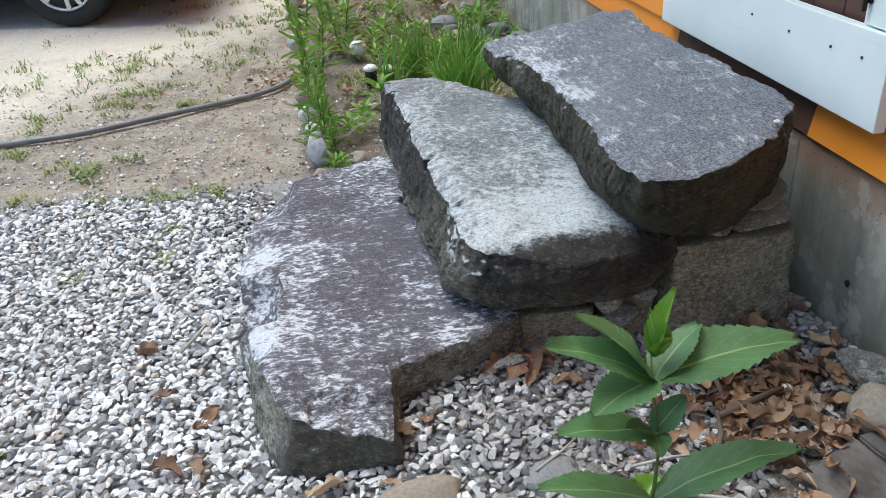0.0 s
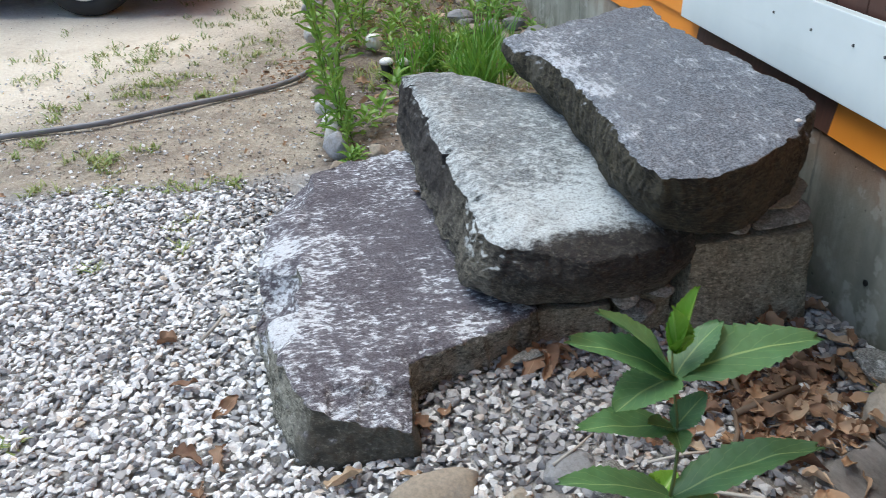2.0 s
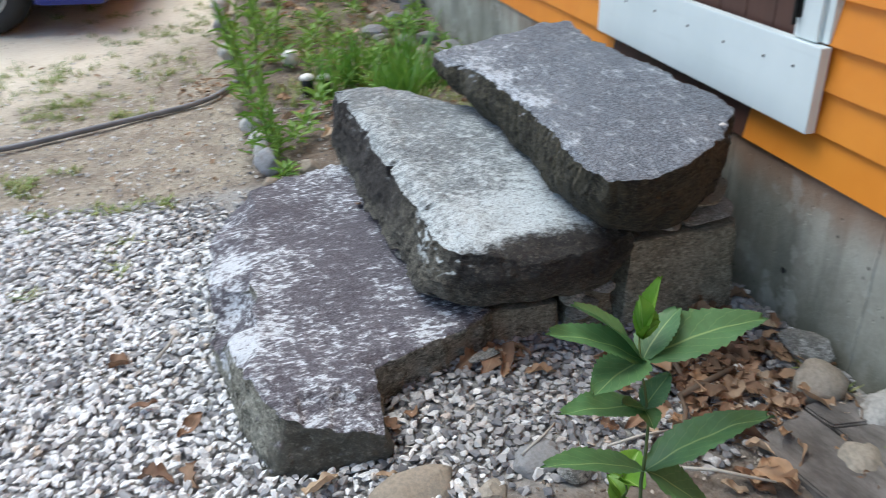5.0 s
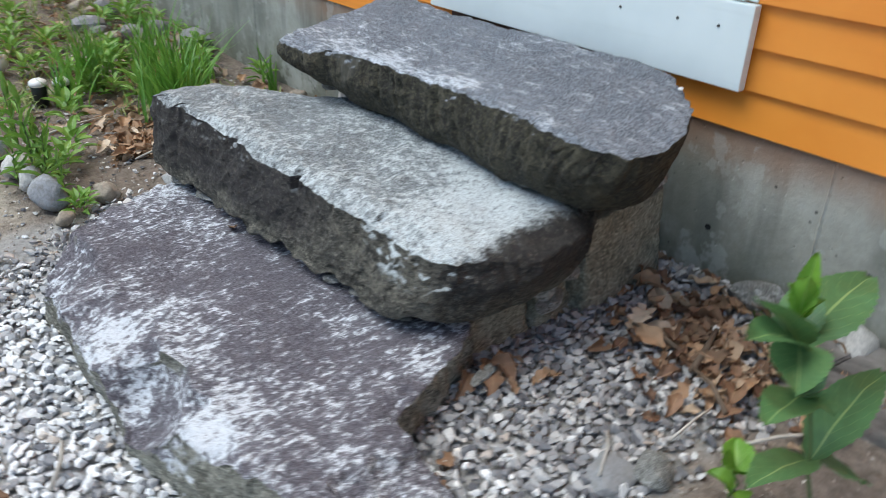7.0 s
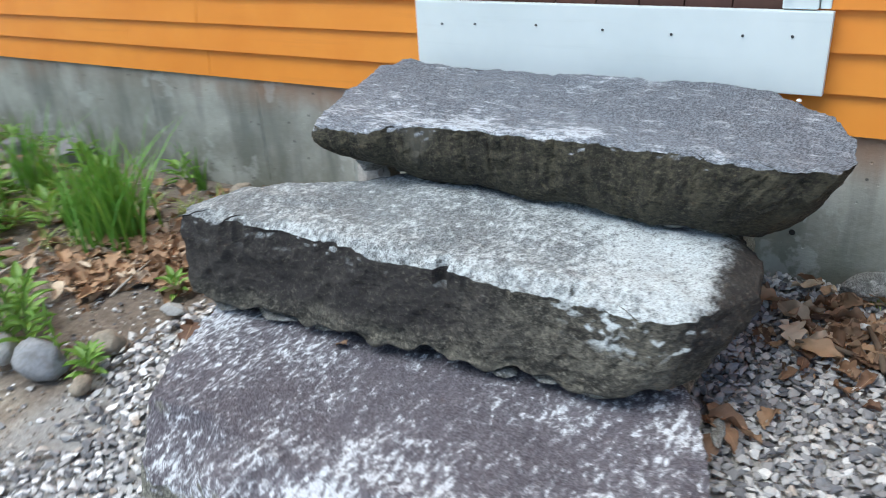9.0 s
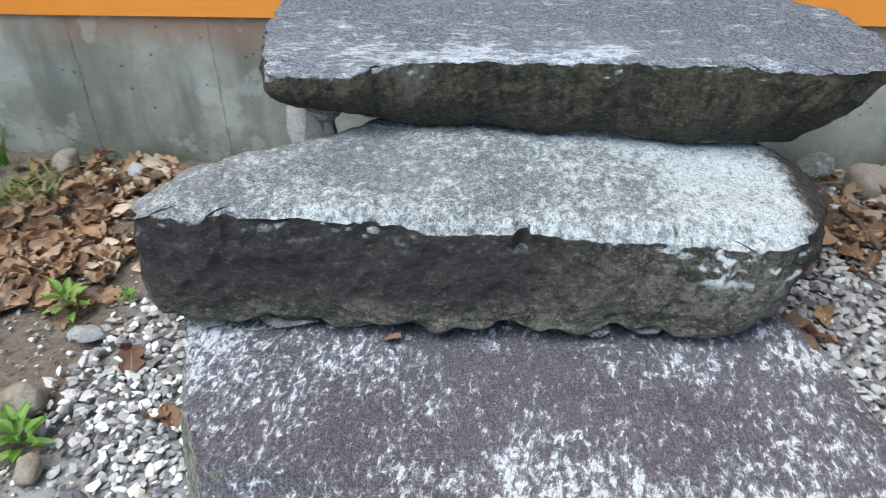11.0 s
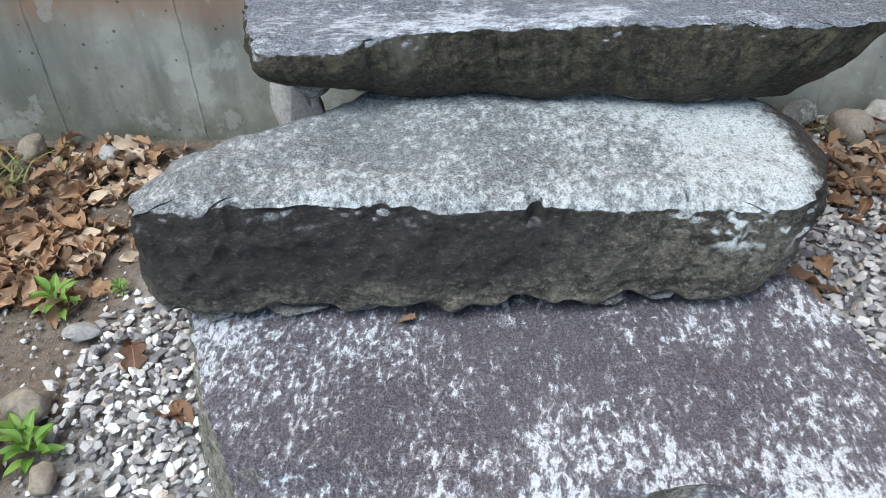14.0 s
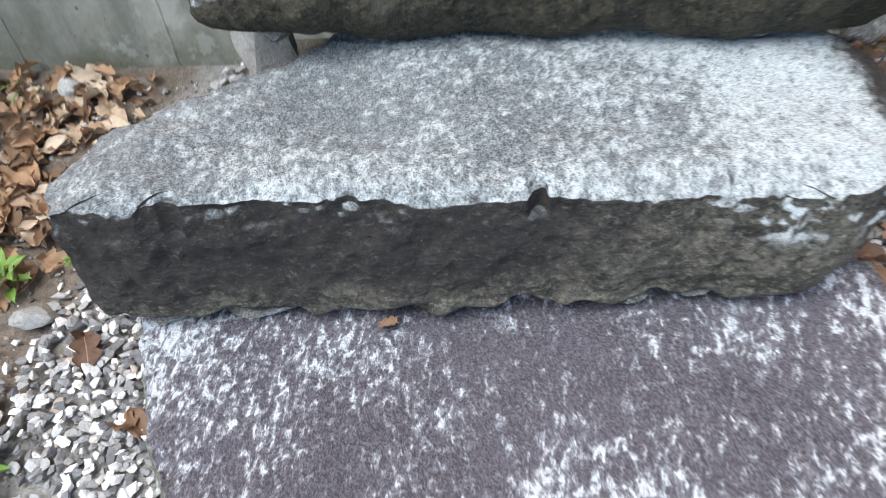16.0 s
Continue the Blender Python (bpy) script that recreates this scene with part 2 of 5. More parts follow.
# side tones lowered so the colour holds the shade on the faces below the tread
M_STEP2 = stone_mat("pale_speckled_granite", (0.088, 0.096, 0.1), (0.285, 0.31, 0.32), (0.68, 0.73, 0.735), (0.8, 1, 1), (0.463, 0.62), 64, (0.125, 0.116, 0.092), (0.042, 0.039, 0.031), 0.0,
                    lambda n: total(n, shift(n, 1, 2.2, 1.62, 0.1, 0.4), shift(n, 1, 2.15, 2.65, -0.03, 0.4), shift(n, 0, 0.4, 0.27, 0.03), n.math("MULTIPLY", n.math("SUBTRACT", n.noise(9, 5, 0.6), 0.5), 0.14)), front_stain_end_shade, 0.68, (1, 1, 2),
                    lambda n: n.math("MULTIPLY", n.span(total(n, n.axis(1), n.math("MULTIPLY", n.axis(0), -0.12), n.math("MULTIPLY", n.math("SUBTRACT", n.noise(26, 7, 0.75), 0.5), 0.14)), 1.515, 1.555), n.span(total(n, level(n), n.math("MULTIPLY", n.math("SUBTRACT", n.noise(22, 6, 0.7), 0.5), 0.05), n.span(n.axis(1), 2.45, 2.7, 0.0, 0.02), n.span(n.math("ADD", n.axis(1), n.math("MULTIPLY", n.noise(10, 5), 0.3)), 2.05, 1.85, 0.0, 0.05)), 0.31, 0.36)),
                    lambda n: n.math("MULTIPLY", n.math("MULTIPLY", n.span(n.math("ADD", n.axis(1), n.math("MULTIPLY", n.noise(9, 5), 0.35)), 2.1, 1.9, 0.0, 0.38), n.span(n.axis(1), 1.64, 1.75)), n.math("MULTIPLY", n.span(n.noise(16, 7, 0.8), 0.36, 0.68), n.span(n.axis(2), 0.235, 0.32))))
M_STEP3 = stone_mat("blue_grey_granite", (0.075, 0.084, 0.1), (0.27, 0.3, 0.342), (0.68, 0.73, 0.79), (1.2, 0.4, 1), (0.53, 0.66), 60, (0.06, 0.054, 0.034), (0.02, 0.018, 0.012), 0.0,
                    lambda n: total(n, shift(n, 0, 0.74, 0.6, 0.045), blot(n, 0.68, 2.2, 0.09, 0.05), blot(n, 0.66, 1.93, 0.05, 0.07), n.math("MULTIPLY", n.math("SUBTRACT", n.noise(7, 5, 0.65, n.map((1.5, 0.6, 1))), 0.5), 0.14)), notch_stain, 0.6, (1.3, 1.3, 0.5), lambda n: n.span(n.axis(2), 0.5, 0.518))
M_BLOCK = stone_mat("olive_grey_granite", (0.12, 0.115, 0.09), (0.24, 0.228, 0.19), (0.38, 0.38, 0.34), (1, 1, 1), (0.6, 0.7), 24, (0.36, 0.333, 0.25), (0.23, 0.212, 0.155))
M_SHIM = stone_mat("pale_chip_stone", (0.13, 0.125, 0.11), (0.3, 0.295, 0.27), (0.5, 0.5, 0.48), (1, 1, 1), (0.5, 0.65), 30, (0.4, 0.39, 0.36), (0.2, 0.195, 0.17))


def cobble_mat(name, stops):
    n = Net(name, 0.8)
    tint = n.ramp(n.chance(False), stops)
    grain = n.noise(120, 4, 0.7)
    spots = n.noise(22, 6, 0.75)
    c = n.mix(n.span(grain, 0.35, 0.68, 0.0, 0.7), tint, n.mix(0.5, tint, (0.08, 0.075, 0.065)))
    return n.done(n.mix(n.span(spots, 0.5, 0.68, 0.0, 0.55), c, (0.2, 0.185, 0.16)), n.noise(60, 6, 0.75), 0.006, 0.9)


M_COBBLE_PALE = cobble_mat("pale_field_stone", [(0, (0.5, 0.48, 0.44)), (0.5, (0.62, 0.61, 0.58)), (1, (0.4, 0.4, 0.39))])
M_COBBLE_GREY = cobble_mat("grey_field_stone", [(0, (0.16, 0.17, 0.19)), (0.5, (0.26, 0.26, 0.26)), (1, (0.33, 0.34, 0.36))])
M_COBBLE_TAN = cobble_mat("tan_field_stone", [(0, (0.33, 0.27, 0.2)), (0.5, (0.4, 0.35, 0.28)), (1, (0.36, 0.31, 0.25))])


def gravel_mat(name, stops):
    n = Net(name, 0.85)
    tint = n.ramp(n.chance(), stops)
    grain = n.noise(160, 4, 0.7)
    return n.done(n.mix(n.span(grain, 0.42, 0.66, 0.0, 0.6), tint, n.mix(0.45, tint, (0.25, 0.25, 0.26))), n.noise(110, 5, 0.7), 0.006, 0.9)


M_GRAVEL = gravel_mat("crushed_marble_gravel", [(0, (0.15, 0.15, 0.16)), (0.12, (0.3, 0.3, 0.31)), (0.28, (0.5, 0.5, 0.5)), (0.4, (0.76, 0.755, 0.75)), (0.56, (0.86, 0.855, 0.845)), (0.93, (0.92, 0.92, 0.91)), (1, (0.6, 0.5, 0.4))])
# greyer stones; the dimmer light near the house is put into these tones too
M_GRAVEL_GREY = gravel_mat("mixed_grey_gravel", [(0, (0.1, 0.1, 0.11)), (0.2, (0.2, 0.198, 0.205)), (0.42, (0.32, 0.312, 0.31)), (0.62, (0.44, 0.432, 0.425)), (0.8, (0.56, 0.555, 0.54)), (0.94, (0.72, 0.71, 0.69)), (1, (0.42, 0.33, 0.26))])
n_clod = Net("dirt_grit", 0.95)
M_CLOD = n_clod.done(n_clod.ramp(n_clod.chance(), [(0, (0.1, 0.075, 0.055)), (0.4, (0.22, 0.175, 0.135)), (0.75, (0.36, 0.31, 0.26)), (1, (0.6, 0.56, 0.5))]), n_clod.noise(200, 3), 0.001, 0.5)


def ground_mat():
    """Sandy drive far off, packed dirt nearer, grey fines under the gravel, dark soil in the planting bed."""
    n = Net("earth", 0.95)
    x, y = n.axis(0), n.axis(1)
    wob = n.math("MULTIPLY", n.math("SUBTRACT", n.noise(1.7, 5, 0.65), 0.5), 1.0)
    fine, grit = n.noise(45, 6, 0.75), n.noise(230, 3, 0.7)
    sand = n.mix(n.span(n.noise(3.5, 6, 0.7), 0.5, 0.72, 0.0, 0.4), n.mix(n.span(fine, 0.3, 0.7), (0.78, 0.69, 0.55), (0.89, 0.82, 0.69)), (0.5, 0.41, 0.31))
    dirt = n.mix(n.span(fine, 0.3, 0.7), (0.31, 0.26, 0.195), (0.55, 0.485, 0.385))
    dirt = n.mix(n.span(n.noise(5.5, 6, 0.75), 0.42, 0.66, 0.0, 0.75), dirt, (0.2, 0.16, 0.125))
    dirt = n.mix(n.span(n.noise(16, 5, 0.7, n.map((1, 1.6, 1), (0, 0, 0), (7, 3, 0))), 0.55, 0.68, 0.0, 0.6), dirt, (0.17, 0.15, 0.1))
    dirt = n.mix(n.span(grit, 0.52, 0.66, 0.0, 0.6), dirt, (0.6, 0.56, 0.5))
    soil = n.mix(n.span(fine, 0.3, 0.7), (0.15, 0.12, 0.095), (0.29, 0.245, 0.2))
    soil = n.mix(n.span(grit, 0.6, 0.75, 0.0, 0.4), soil, (0.34, 0.31, 0.28))
    fines = n.mix(n.span(fine, 0.3, 0.7), (0.26, 0.25, 0.235), (0.48, 0.47, 0.45))
    far = n.math("ADD", n.math("SUBTRACT", y, n.math("MULTIPLY", x, 1.3)), wob)
    c = n.mix(n.span(far, 5.1, 6.5), dirt, sand)
    bed = n.math("MULTIPLY", n.span(n.math("ADD", x, n.math("MULTIPLY", wob, 0.12)), -0.16, -0.06), n.span(y, 2.7, 2.9))
    c = n.mix(bed, c, soil)
    near = n.math("MULTIPLY", n.span(n.math("ADD", y, n.math("MULTIPLY", wob, 0.15)), 2.98, 2.86), n.span(n.math("ADD", y, n.math("MULTIPLY", wob, 0.3)), 0.7, 0.9))
    c = n.mix(near, c, fines)
    near_soil = n.math("MULTIPLY", n.span(n.math("ADD", y, n.math("MULTIPLY", wob, 0.2)), 1.22, 1.08), n.span(x, 0.12, 0.26))
    c = n.mix(near_soil, c, soil)
    return n.done(c, n.math("ADD", n.math("MULTIPLY", grit, 0.4), fine), 0.02, 0.8)


M_EARTH = ground_mat()


def concrete_mat():
    n = Net("stained_concrete", 0.9)
    broad, fine = n.noise(2.6, 5, 0.65), n.noise(40, 5, 0.7)
    drips = n.noise(7, 4, 0.6, n.map((1, 1, 0.16)))
    c = n.mix(n.span(broad, 0.35, 0.65), (0.235, 0.237, 0.2), (0.415, 0.417, 0.37))
    c = n.mix(n.span(drips, 0.46, 0.68, 0.0, 0.7), c, (0.15, 0.16, 0.14))
    # reddish stain and the siding's orange bounce light, both put into the colour
    rust_bounce = n.math("MULTIPLY", n.span(n.math("ADD", n.axis(2), n.math("MULTIPLY", drips, 0.14)), 0.37, 0.5), n.span(n.noise(2.0, 3), 0.4, 0.6, 0.2, 0.8))
    c = n.mix(rust_bounce, c, (0.29, 0.17, 0.105))
    moss = n.math("MULTIPLY", n.span(n.math("ADD", n.axis(2), n.math("MULTIPLY", n.noise(6, 5, 0.7), 0.35)), 0.46, 0.14), 0.8)
    c = n.mix(n.math("MULTIPLY", moss, n.span(n.noise(7, 6, 0.7, n.map((1, 1, 1), (0, 0, 0), (2, 5, 1))), 0.36, 0.56, 0.25, 1.0)), c, (0.12, 0.125, 0.085))
    c = n.mix(n.span(n.noise(8, 5, 0.6, n.map((1, 1, 1), (0, 0, 0), (3, 1, 2))), 0.58, 0.63, 0.0, 0.35), c, (0.5, 0.51, 0.47))
    c = n.mix(n.span(fine, 0.6, 0.8, 0.0, 0.3), c, (0.16, 0.16, 0.15))
    c = n.mix(n.math("MULTIPLY", n.span(n.cells(27), 0.15, 0.09), n.span(n.noise(14, 2), 0.53, 0.58, 0.0, 0.8)), c, (0.05, 0.05, 0.045))
    return n.done(c, n.math("SUBTRACT", fine, n.math("MULTIPLY", n.span(n.cells(34), 0.14, 0.05), n.span(n.noise(16, 2), 0.5, 0.6))), 0.004, 0.8)


def paint_mat(name, a, b, dirt, rough=0.55):
    n = Net(name, rough)
    grain = n.noise(30, 5, 0.6, n.map((1, 0.06, 1)))
    c = n.mix(n.span(n.noise(2.2, 4), 0.3, 0.7), a, b)
    c = n.mix(n.span(grain, 0.55, 0.85, 0.0, 0.25), c, dirt)
    return n.done(c, grain, 0.0012, 0.5)


M_CONCRETE = concrete_mat()
M_ORANGE = paint_mat("orange_siding_paint", (0.72, 0.235, 0.018), (0.8, 0.29, 0.03), (0.42, 0.13, 0.015))
M_WHITE = paint_mat("white_trim_paint", (0.68, 0.75, 0.745), (0.77, 0.835, 0.825), (0.48, 0.53, 0.52))


def wood_mat(name, a, b):
    n = Net(name, 0.6)
    grain = n.noise(40, 5, 0.65, n.map((1, 1, 0.05)), 0.5)
    return n.done(n.mix(n.span(grain, 0.3, 0.7), n.mix(n.chance(False), a, b), b), grain, 0.0015, 0.6)


M_DOOR = wood_mat("brown_stained_wood", (0.13, 0.055, 0.035), (0.07, 0.03, 0.02))


def plain(name, colour, rough=0.6, metal=0.0, vary=0.3):
    n = Net(name, rough, metal)
    dim = tuple(v * (1 - vary) for v in colour)
    return n.done(n.mix(n.span(n.noise(14, 5, 0.65), 0.3, 0.7), dim, colour), n.noise(90, 3), 0.001, 0.3)


M_IRON = plain("black_iron", (0.02, 0.02, 0.02), 0.5, 0.6)
M_SCREW = plain("dull_screw", (0.09, 0.09, 0.09), 0.5, 0.5)
M_HOSE = plain("grey_rubber_hose", (0.22, 0.225, 0.24), 0.45)
M_CARPAINT = plain("dark_blue_car_paint", (0.012, 0.022, 0.2), 0.25, 0.2, 0.1)
M_TYRE = plain("black_tyre_rubber", (0.022, 0.022, 0.023), 0.8)
M_ALLOY = plain("silver_alloy", (0.6, 0.61, 0.62), 0.35, 0.7, 0.1)
M_BLACK = plain("black_plastic", (0.018, 0.02, 0.022), 0.4)
M_GLASSY = plain("tinted_glass", (0.02, 0.025, 0.03), 0.08, 0.0, 0.1)
M_GLOBE = plain("white_glazed_globe", (0.78, 0.78, 0.76), 0.3, 0.0, 0.06)
M_STEM = plain("green_stem", (0.12, 0.17, 0.05), 0.6)
M_STICK = plain("brown_twig", (0.15, 0.105, 0.07), 0.85)
M_PALESTICK = plain("bleached_twig", (0.5, 0.46, 0.4), 0.8)


def leaf_mat(name, a, b, vein, rough=0.5, sheer=0.25, uv=True, island=False, mid=None):
    n = Net(name, rough)
    tint = n.mix(n.chance(island), a, b) if mid is None else n.ramp(n.chance(island), [(0, a), (0.35, mid), (0.7, mid), (1, b)])
    tint = n.mix(n.span(n.noise(35, 4), 0.35, 0.7, 0.0, 0.4), tint, n.mix(0.5, tint, (0.02, 0.04, 0.01)))
    if uv:
        co = n.t.nodes.new("ShaderNodeTexCoord").outputs["UV"]
        off = n.math("ABSOLUTE", n.math("SUBTRACT", n.axis(1, co), 0.5))
        ribs = n.math("ABSOLUTE", n.math("SUBTRACT", n.math("FRACT", n.math("SUBTRACT", n.math("MULTIPLY", n.axis(0, co), 7.0), n.math("MULTIPLY", off, 4.0))), 0.5))
        lines = n.math("MAXIMUM", n.span(off, 0.03, 0.012), n.math("MULTIPLY", n.span(ribs, 0.07, 0.0), 0.3))
        tint = n.mix(lines, tint, vein)
    n.b.inputs["Subsurface Weight"].default_value = 0.0
    m = n.done(tint, n.noise(60, 4), 0.001, 0.4)
    if sheer:
        t = n.t.nodes.new("ShaderNodeBsdfTranslucent")
        mixer = n.t.nodes.new("ShaderNodeMixShader")
        n.link(tint, t.inputs[0])
        mixer.inputs[0].default_value = sheer
        n.link(n.b.outputs[0], mixer.inputs[1])
        n.link(t.outputs[0], mixer.inputs[2])
        n.link(mixer.outputs[0], n.t.nodes["Material Output"].inputs[0])
    return m


M_LEAF = leaf_mat("fresh_green_leaf", (0.09, 0.205, 0.08), (0.125, 0.26, 0.09), (0.25, 0.38, 0.14))
M_YOUNG = leaf_mat("young_green_leaf", (0.16, 0.34, 0.035), (0.2, 0.4, 0.05), (0.3, 0.45, 0.12))
M_BED = leaf_mat("bed_plant_leaf", (0.14, 0.3, 0.04), (0.28, 0.46, 0.09), (0.3, 0.45, 0.15))
M_BLADE = leaf_mat("iris_blade", (0.12, 0.3, 0.04), (0.22, 0.44, 0.07), (0, 0, 0), 0.45, 0.3, False, False)
M_GRASS = leaf_mat("weed_grass", (0.2, 0.32, 0.07), (0.42, 0.42, 0.18), (0, 0, 0), 0.7, 0.2, False, True)
M_DEAD = leaf_mat("dry_oak_leaf", (0.12, 0.058, 0.036), (0.55, 0.42, 0.29), (0.3, 0.19, 0.11), 0.7, 0.1, True, False, (0.25, 0.14, 0.082))
M_LITTER = leaf_mat("leaf_litter", (0.17, 0.1, 0.06), (0.72, 0.6, 0.46), (0, 0, 0), 0.8, 0.1, False, True, (0.43, 0.27, 0.16))

# ---- ground ----
xs = np.concatenate([-np.geomspace(400, 3.2, 14), np.linspace(-3, 3, 121), np.geomspace(3.2, 400, 14)])
ys = np.concatenate([-np.geomspace(400, 1.2, 12), np.linspace(-1, 8, 181), np.geomspace(8.4, 400, 14)])
gv, gf = [], []
for y in ys:
    for x in xs:
        bumps = 0.012 * noise.fractal((x * 3, y * 3, 0.5), 1.0, 2.0, 4) if abs(x) < 5 and -2 < y < 9 else 0.0
        gv.append((x, y, ground_z(x, y) + bumps - 0.006))
for j in range(len(ys) - 1):
    for i in range(len(xs) - 1):
        k = j * len(xs) + i
        gf.append((k, k + 1, k + 1 + len(xs), k + len(xs)))
tagged(part("ground", raw("ground", gv, gf), M_EARTH, smooth=True), "sandy packed earth drive and dark planting bed", "ground", kind="structure")


# ---- stone steps ----
def slab(name, label, top, bottom, z_top, z_bottom, material, count=420, rings=44, sides=18, rough=0.006, scoops=(), slots=(), round_off=0.02, bulge=0.008, seed=1.0, jagged=0.009, sink=1.5, center=None, chips=0.0, facet=0.0):
    """A quarried slab: one worn outline above, one below, with a broken face between them."""
    def resample(poly):
        p = np.array(poly, float)
        q = np.vstack([p, p[:1]])
        d = np.r_[0, np.cumsum(np.hypot(*np.diff(np.vstack([top_p, top_p[:1]]), axis=0).T))]
        s = np.linspace(0, d[-1], count, endpoint=False)
        return np.stack([np.interp(s, d, q[:, 0]), np.interp(s, d, q[:, 1])], 1)

    top_p = np.array(top, float)
    a, b = resample(top), resample(bottom)
    for _ in range(3):
        a = (np.roll(a, 1, 0) + a * 2 + np.roll(a, -1, 0)) / 4
        b = (np.roll(b, 1, 0) + b * 2 + np.roll(b, -1, 0)) / 4
    t = np.roll(a, -1, 0) - np.roll(a, 1, 0)
    out = np.stack([t[:, 1], -t[:, 0]], 1) / np.linalg.norm(t, axis=1)[:, None]
    jag = np.array([[0.55 * noise.noise((p[0] * 22, p[1] * 22, seed)) + 0.45 * noise.noise((p[0] * 55, p[1] * 55, seed + 3)) for p in a]]).T
    a = a + out * jag * jagged
    c = a.mean(0) if center is None else np.array(center)
    verts = []
    fr = 1 - (1 - np.linspace(0.02, 1, rings)) ** 1.35
    for f in fr:
        for p in c + (a - c) * f:
            edge = 1 - f
            drop = round_off * 0.35 * max(0, 1 - edge * 9) ** 2
            if chips and edge < 0.16:
                bite = noise.noise((p[0] * 19, p[1] * 19, seed + 6)) + 0.5 * noise.noise((p[0] * 47, p[1] * 47, seed))
                drop += chips * step(0.02, 0.3, bite) * step(0.12 * (0.4 + max(bite, 0)), 0.0, edge)
            verts.append((p[0], p[1], z_top(*p) - drop))
    for k in range(1, sides + 1):
        s = k / sides
        for n in range(count):
            h = s ** (sink(a[n][1]) if callable(sink) else sink)
            p = a[n] * (1 - h) + b[n] * h
            zt, zb = verts[(rings - 1) * count + n][2], z_bottom(*b[n])
            z = zt + (zb - zt) * s
            v = noise.noise((p[0] * 7, p[1] * 7, z * 7 + seed))
            p = p + out[n] * (bulge * math.sin(math.pi * s) + 0.012 * v * min(1, s * 4))
            verts.append((p[0], p[1], z))
    for f in (0.9, 0.6, 0.3, 0.02):
        for p in b.mean(0) + (b - b.mean(0)) * f:
            verts.append((p[0], p[1], z_bottom(*p)))
    total = rings + sides + 4
    faces = [(r * count + n, r * count + (n + 1) % count, (r + 1) * count + (n + 1) % count, (r + 1) * count + n) for r in range(total - 1) for n in range(count)]
    faces = [f[::-1] for f in faces]
    faces += [tuple(range(count)), tuple((total - 1) * count + n for n in range(count))[::-1]]
    me = raw(name, verts, faces)
    normals = [v.normal.copy() for v in me.vertices]
    shift = Vector((seed * 3.1, seed * 1.7, seed))
    for v, nm in zip(me.vertices, normals):
        q = v.co + shift
        if v.index < (rings - 2) * count:
            nm = Vector((0, 0, 1))
        side = 1 - abs(nm.z)
        big = noise.fractal(q * 6, 1.0, 2.1, 4)
        mid = noise.ridged_multi_fractal(q * 17, 0.9, 2.2, 4, 1.0, 2.0) - 1.0
        fine = noise.noise(q * 75)
        if facet and side > 0.15:
            gaps, cells_at = noise.voronoi(Vector((q.x * 13, q.y * 13, q.z * 21)) + noise.noise_vector(q * 20) * 0.35)
            v.co += nm * side * (facet * (noise.noise(cells_at[0] * 7.7) + 0.2 + 0.5 * (gaps[0] - 0.4)))
        v.co += nm * (rough * ((1 + 1.1 * side) * big * 0.9 + (0.3 + 0.5 * side) * mid) + 0.0012 * fine + side * (0.003 * noise.noise(q * 34) + 0.0028 * abs(noise.noise(q * 62)) - 0.001))
        for (cx, cy, cz, r) in scoops:
            d = v.co - Vector((cx, cy, cz))
            rr = r * (1 + 0.08 * noise.noise(q * 14))
            if d.length < rr:
                v.co = Vector((cx, cy, cz)) + d.normalized() * rr
        for (sy, s_low, s_deep, s_wide) in slots:
            w = abs(v.co.y - sy) / s_wide
            brim = 0.285 - 0.16 * (v.co.y - 2.07)
            if w < 1 and v.co.z > s_low and v.co.x < brim + 0.045:
                v.co.x += s_deep * math.sqrt(1 - w * w) * min(1, (v.co.z - s_low) / 0.006) * min(1, max(0, (brim + 0.045 - v.co.x) / 0.05))
    me.update()
    return tagged(part(name, me, material, smooth=True), label, "stone step", group="stone steps")


def bottom_step_top(x, y):
    """Split face: a level tread, a broken ledge along the front with flakes lost, and a thin flake gone at the near end."""
    z = 0.153 + 0.006 * step(1.6, 2.5, y) - 0.012 * step(1.55, 1.36, y)
    brink = -0.105 + 0.014 * math.sin(y * 19 + 1.0) + 0.012 * noise.noise((y * 21, 2.0, 0.0)) + 0.03 * step(2.3, 2.45, y)
    below = max(0.0, brink - x)
    slope = 0.55 - 0.22 * step(1.92, 1.98, y) * step(2.14, 2.08, y) - 0.3 * step(1.60, 1.66, y) * step(1.76, 1.70, y) - 0.35 * step(2.16, 2.2, y) * step(2.32, 2.27, y)
    z -= slope * below + 0.02 * step(0.0, 0.01, below) * step(1.70, 1.74, y) * step(2.0, 1.93, y)
    z -= 0.02 * step(0.0, 0.02, below) * step(2.28, 2.32, y)
    ragged = 0.022 * noise.noise((x * 21, y * 9, 3.0)) + 0.008 * noise.noise((x * 60, y * 20, 7.0))
    z -= 0.013 * step(1.432 + ragged, 1.424 + ragged, y + 0.12 * x) * step(-0.035, -0.02, x + 0.3 * ragged)
    z -= 0.006 * step(1.40 + ragged, 1.395 + ragged, y - 0.2 * x) * step(0.03, 0.035, x)
    z += 0.004 * noise.noise((x * 6, y * 15, 1.5)) + 0.0025 * noise.noise((x * 14, y * 40, 6.5)) + 0.005 * noise.ridged_multi_fractal((x * 6, y * 9, 0.4), 0.9, 2.1, 3, 1.0, 2.0) * step(-0.02, -0.14, x) - 0.003
    return z


